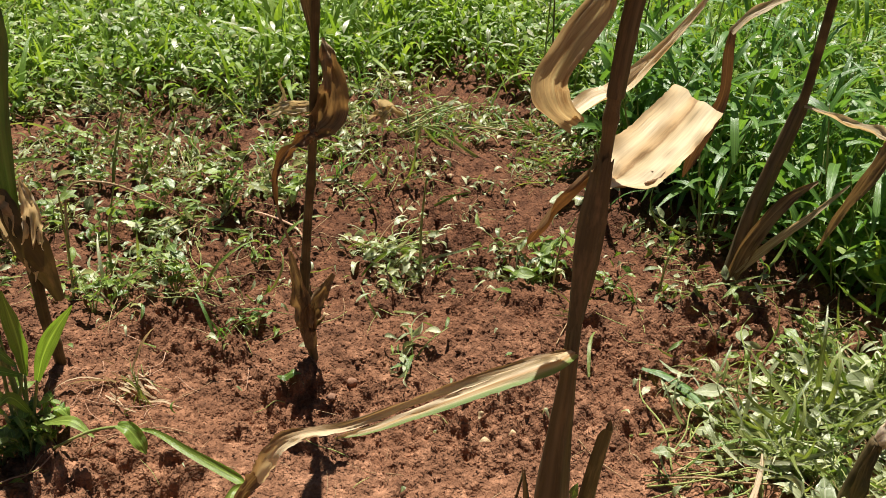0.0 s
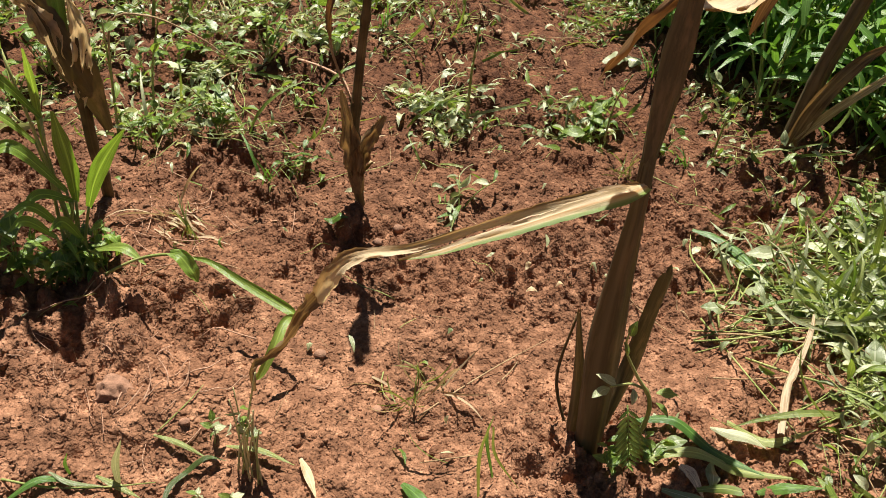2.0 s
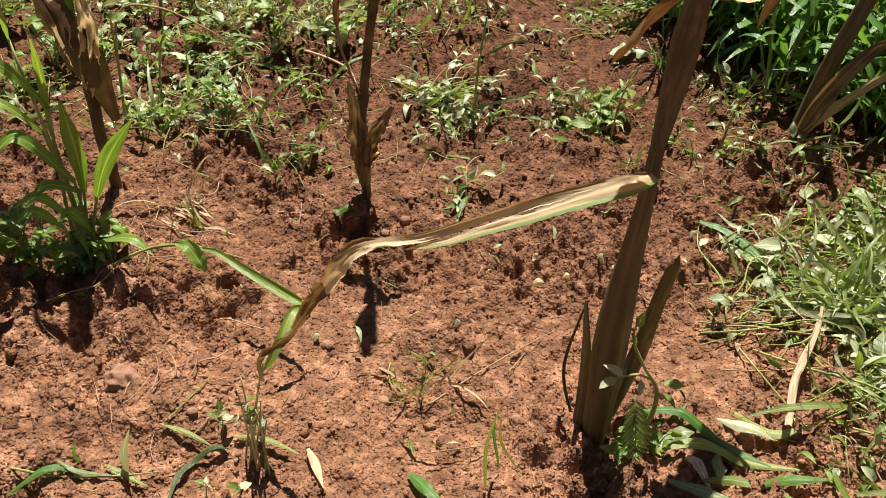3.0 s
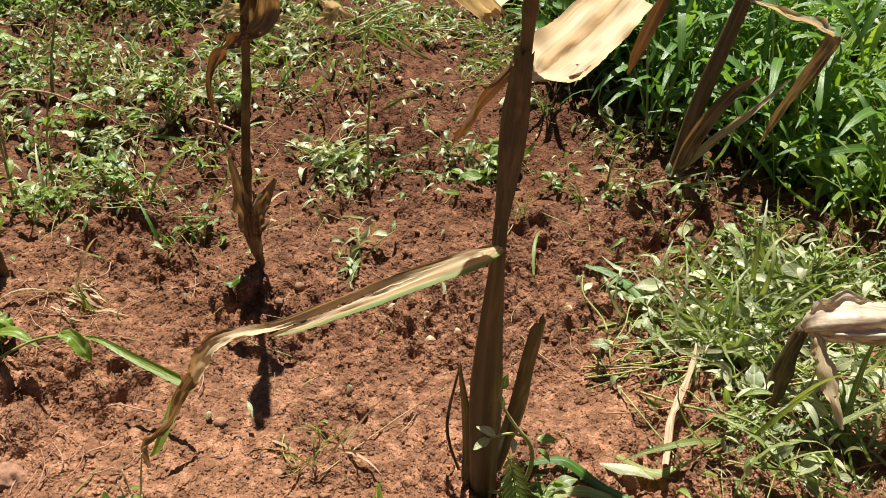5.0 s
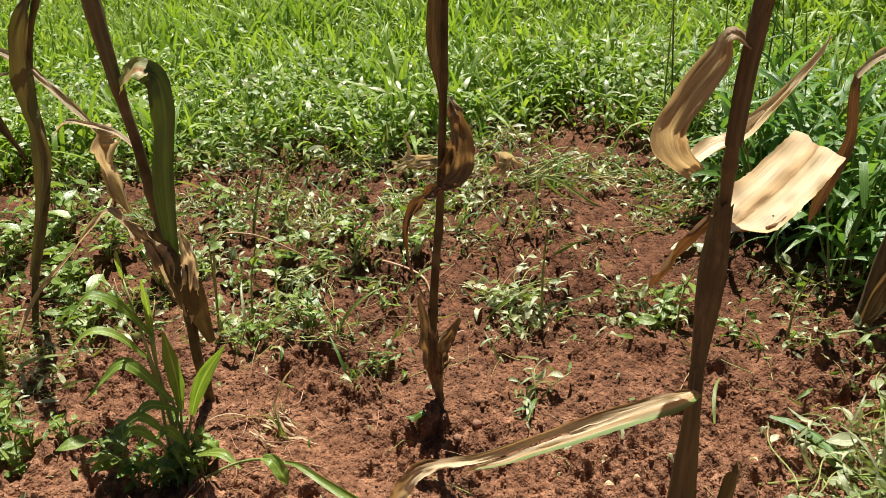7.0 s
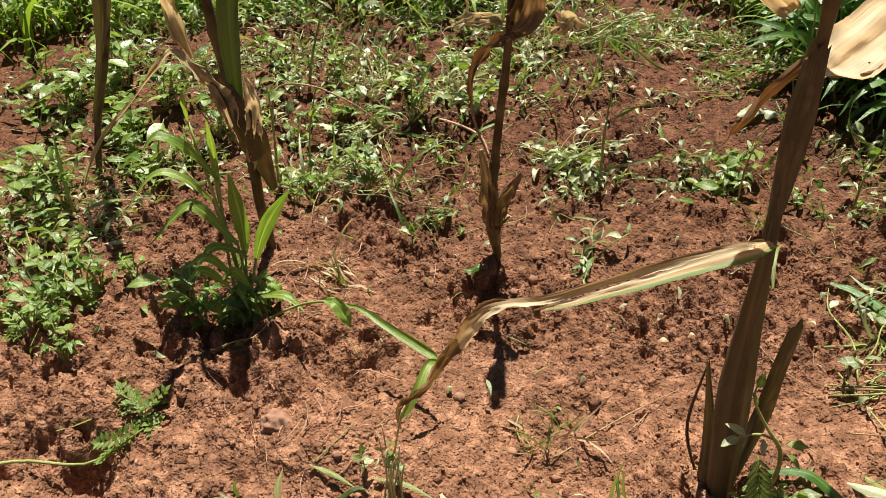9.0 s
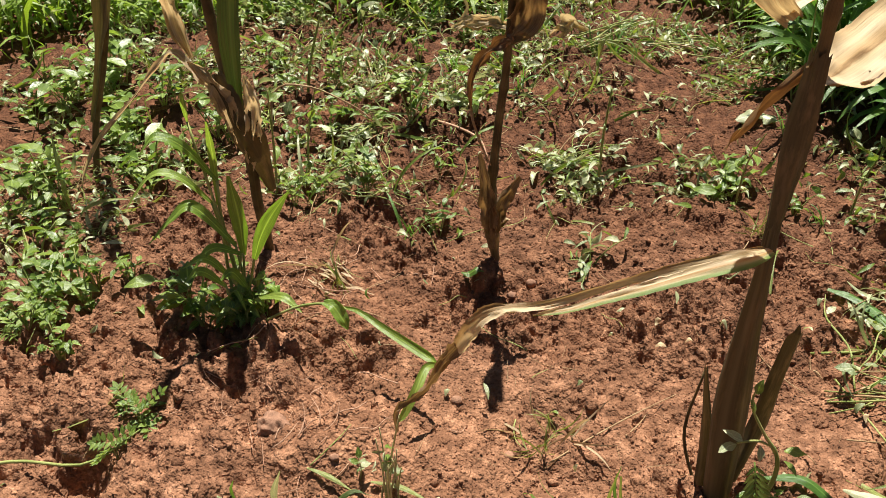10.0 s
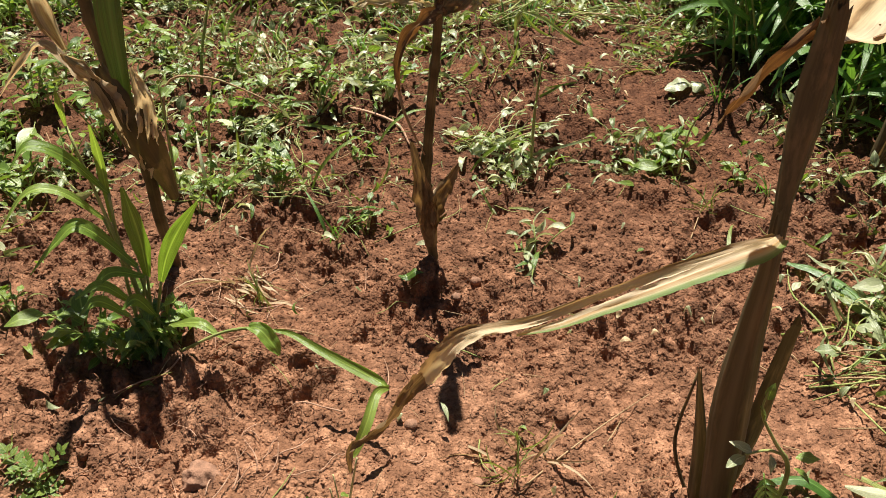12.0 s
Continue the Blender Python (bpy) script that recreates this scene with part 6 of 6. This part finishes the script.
BROAD = "broad blade of cut grass lying on weeds and soil"
for k, (pts, width, mat) in enumerate([
        ([(0.27, 0.97), (0.34, 0.965), (0.41, 0.93), (0.48, 0.88)], 0.021, GRASS), ([(0.28, 0.885), (0.36, 0.90), (0.45, 0.905), (0.55, 0.90)], 0.021, CUT_GRASS),
        # the HUSK blade's near-white stands in for a leaf washed out by sunlight
        ([(0.36, 0.84), (0.43, 0.86), (0.52, 0.83)], 0.018, CUT_GRASS), ([(0.335, 0.875), (0.355, 0.862), (0.375, 0.835)], 0.020, HUSK), ([(0.30, 0.83), (0.36, 0.815), (0.43, 0.80)], 0.022, WILTED), ([(0.46, 0.845), (0.52, 0.875), (0.58, 0.87)], 0.020, GRASS), ([(0.64, 1.06), (0.71, 1.10), (0.77, 1.17)], 0.040, CUT_GRASS), ([(0.60, 1.20), (0.66, 1.30), (0.68, 1.40)], 0.026, GRASS),
        ([(0.50, 1.62), (0.56, 1.58), (0.60, 1.50), (0.62, 1.42)], 0.028, GRASS), ([(0.56, 1.50), (0.60, 1.44), (0.66, 1.38)], 0.026, CUT_GRASS), ([(0.92, 1.80), (0.97, 1.73), (1.02, 1.68)], 0.026, CUT_GRASS),
        ([(0.45, 1.01), (0.52, 0.98), (0.60, 0.99)], 0.020, CUT_GRASS), ([(0.86, 1.12), (0.93, 1.06), (1.02, 1.04)], 0.022, GRASS), ([(-0.424, 0.873), (-0.365, 0.874), (-0.308, 0.863)], 0.011, CUT_GRASS),
        ([(-0.546, 0.875), (-0.499, 0.862), (-0.451, 0.850)], 0.010, CUT_GRASS), ([(-0.500, 0.748), (-0.498, 0.792), (-0.481, 0.824), (-0.449, 0.846), (-0.419, 0.852)], 0.010, SENESCENT),
        ([(-0.755, 0.735), (-0.70, 0.775), (-0.64, 0.785)], 0.014, GRASS), ([(-0.618, 0.797), (-0.58, 0.785), (-0.539, 0.770)], 0.012, CUT_GRASS), ([(-0.69, 0.79), (-0.65, 0.775), (-0.60, 0.78)], 0.009, WILTED),
        ([(-0.30, 0.875), (-0.28, 0.84), (-0.26, 0.80)], 0.016, PALE), ([(-0.124, 0.855), (-0.095, 0.825), (-0.055, 0.780)], 0.024, GRASS)]):
    lying_blade(pts, width, mat, BROAD if mat is not PALE else "narrow bleached leaf lying on red soil", 800 + k)

# the young plant climbing at the nearest stalk's foot
vine = thing("young_weed", (0.245, 0.885, gz(0.245, 0.885)), "young weed with oval pale green leaves at a maize stalk's foot", "weed")
part("stem", tube([(0.240, 0.885, -0.03), (0.248, 0.885, 0.049), (0.264, 0.885, 0.126), (0.258, 0.880, 0.185), (0.230, 0.878, 0.235), (0.206, 0.882, 0.285), (0.208, 0.885, 0.325)],
                  [0.0045, 0.0042, 0.0040, 0.0034, 0.0026, 0.002, 0.001], 30, 7, (0.3, 0.55)), STEM, vine)
part("stem", tube([(0.248, 0.879, 0.205), (0.222, 0.872, 0.222), (0.192, 0.870, 0.215)], [0.002, 0.002, 0.0014], 10, 6), STEM, vine)
for k, (px, py, pz, size, turn, tilt) in enumerate([(0.200, 0.868, 0.222, 0.034, 80, 12), (0.192, 0.868, 0.214, 0.032, 112, -30), (0.212, 0.880, 0.270, 0.030, 70, 55), (0.209, 0.882, 0.310, 0.028, -20, 70),
                                                   (0.228, 0.872, 0.212, 0.026, -165, -60), (0.268, 0.882, 0.195, 0.034, -95, -15), (0.272, 0.885, 0.170, 0.030, -120, -35)]):
    lf = new("leaf", WILT_LEAVES[2 * (k % 2)] if k in (0, 1, 4) else WEED_LEAVES[k % 3])
    lf.parent = vine
    lf.matrix_basis = Matrix.Translation(-vine.location) @ pose(px, py, pz, tilt, 0, turn) @ Matrix.Scale(size, 4)
FINE_FEATHER = joined([tube([(0, 0, 0), (0, 0.5, 0.05), (0, 1, 0)], [0.012, 0.009, 0.004], 6, 4)]
                      + [moved(ovate_template(0.30, 0.2, 0.4), pose(0, 0.06 + 0.088 * i, 0.03, 0, 0, side * -52) @ Matrix.Scale(0.30 - 0.012 * abs(i - 4) ** 1.6, 4)) for i in range(11) for side in (-1, 1)])
fern = new("leaf", mesh_from("leaf", *FINE_FEATHER, WEED))
fern.parent = vine
fern.matrix_basis = Matrix.Translation(-vine.location) @ pose(0.226, 0.874, 0.172, -72, 6, 186) @ Matrix.Scale(0.115, 4)

for x, y, turn, s in ((0.225, 0.875, 40, 0.8), (0.285, 0.895, 160, 0.7)):
    copy_thing(compact[turn % 3 % 2], pose(x, y, gz(x, y), 0, 0, turn)).scale = (s, s, s)

# pale cut stems standing together under the trailing leaf's tip
stand = thing("weed_bundle", (-0.380, 0.855, gz(-0.380, 0.855)), "small bundle of pale cut stems standing in red soil", "cut weeds")
rb = np.random.RandomState(41)
for k in range(11):
    bx, by = -0.380 + 0.013 * rb.randn(), 0.846 + 0.008 * rb.randn()
    tall = 0.10 + 0.07 * rb.rand()
    tx, ty = bx + 0.020 + 0.014 * rb.randn(), by + 0.012 * rb.randn()
    part("stem", tube([(bx, by, gz(bx, by) - 0.012), (0.5 * (bx + tx) + 0.004 * rb.randn(), 0.5 * (by + ty), 0.5 * tall), (tx, ty, tall)], [0.0020, 0.0017, 0.0011], 9, 6, (0.4,)), PALE_STEM if k % 4 else STEM, stand)
for k in range(13):
    lf = new("leaf", (WILT_LEAVES + WEED_LEAVES)[rb.randint(8)])
    lf.parent = stand
    lf.matrix_basis = Matrix.Translation(-stand.location) @ pose(-0.372 + 0.020 * rb.randn(), 0.852 + 0.008 * rb.randn(), 0.05 + 0.09 * rb.rand(), 60 * rb.randn(), 30 * rb.randn(), 360 * rb.rand()) @ Matrix.Scale(0.018 + 0.014 * rb.rand(), 4)
part("stem", tube([(-0.394, 0.863, 0.0), (-0.371, 0.863, 0.117), (-0.352, 0.863, 0.205)], [0.0022, 0.002, 0.0012], 10, 6), PALE_STEM, stand)

# blades of grass standing singly in the bare soil
for k, (pts, width, mat) in enumerate([
        ([(0.005, 0.82, -0.01), (0.001, 0.82, 0.096), (0.015, 0.82, 0.178)], 0.007, CUT_GRASS), ([(0.028, 0.86, -0.01), (0.012, 0.86, 0.09), (0.020, 0.855, 0.150)], 0.006, GRASS),
        ([(0.018, 0.815, 0.17), (0.026, 0.818, 0.10), (0.070, 0.83, 0.005)], 0.005, CUT_GRASS), ([(-0.586, 0.80, -0.01), (-0.580, 0.80, 0.045), (-0.560, 0.80, 0.100)], 0.013, WILTED),
        ([(-0.66, 0.80, -0.01), (-0.665, 0.80, 0.03), (-0.655, 0.80, 0.06)], 0.006, GRASS)]):
    ob = new("grass_shoot", mesh_from("grass_shoot", *ribbon(pts, [0.6 * width, width, 0.1 * width], (1, 0.3, 0), 1.0, 14, 4, 0.03, 950 + k), mat))
    tagged(ob, "single upright blade of green grass in red soil", "grass blade", "single blades of grass")
for x, y, tall, count in ((-0.449, 0.883, 0.065, 6), (-0.448, 0.770, 0.02, 4), (-0.392, 0.768, 0.02, 4)):
    sp = thing("seedling", (x, y, gz(x, y)), "tiny weed seedling with oval green leaves in red soil", "weed", "weed seedlings")
    part("stem", tube([(x, y, gz(x, y) - 0.01), (x + 0.006, y, 0.5 * tall), (x + 0.003, y, tall)], [0.0014, 0.0012, 0.0008], 8, 5), STEM, sp)
    for k in range(count):
        lf = new("leaf", WEED_LEAVES[k % 3] if k % 2 else WILT_LEAVES[2])
        lf.parent = sp
        lf.matrix_basis = Matrix.Translation(-sp.location) @ pose(x + 0.004, y, tall * (0.4 + 0.6 * k / count), 30 * rb.randn(), 20 * rb.randn(), 150 * k) @ Matrix.Scale(0.017 + 0.006 * rb.rand(), 4)

# fine roots laid bare by the hoe
for k, (x, y) in enumerate(strewn(rs, 34, -0.66, 1.00, 0.14, 0.10, 14)):
    straw(x, y, 0.03 + 0.05 * rs.rand(), rs.rand() * 360, 0.0006 + 0.0006 * rs.rand(), ROOT, "root", "thin pale root sticking out of red soil", 0.02 * rs.rand(), 0.03 * rs.randn(), 900 + k)

# tall flowering stalks rising from the grass
rt = np.random.RandomState(53)
for k, (x, y, tall) in enumerate([(0.40, 3.25, 0.72), (0.45, 3.30, 0.78), (0.50, 3.22, 0.70), (0.85, 3.15, 0.74), (0.88, 3.25, 0.80), (0.93, 3.10, 0.66), (1.02, 3.20, 0.62), (0.78, 3.30, 0.76), (1.15, 3.05, 0.60), (0.66, 3.40, 0.70)]):
    g = thing("grass_stalk", (x, y, gz(x, y)), "tall thin dark green grass stalk with a narrow blade", "grass", "tall stalks in the grass")
    lean = 0.10 * rt.randn()
    part("stem", tube([(x, y, gz(x, y)), (x + 0.4 * lean, y, 0.5 * tall), (x + lean, y - 0.02, tall)], [0.0045, 0.0035, 0.0015], 14, 6, (0.35, 0.7)), DULL if k % 2 else STEM, g)
    for up in (0.45, 0.7):
        dx = 0.14 * (1 if rt.rand() < 0.5 else -1) * (0.6 + 0.6 * rt.rand())
        sx = x + up * lean
        blade("blade", [(sx, y, up * tall), (sx + 0.5 * dx, y - 0.02, up * tall + 0.11), (sx + dx, y - 0.04, up * tall + 0.10 + 0.10 * rt.rand())], [0.006, 0.012, 0.002], GRASS, g, 30 * rt.randn(), 0.8, 0.02, 970 + k, "", 10)
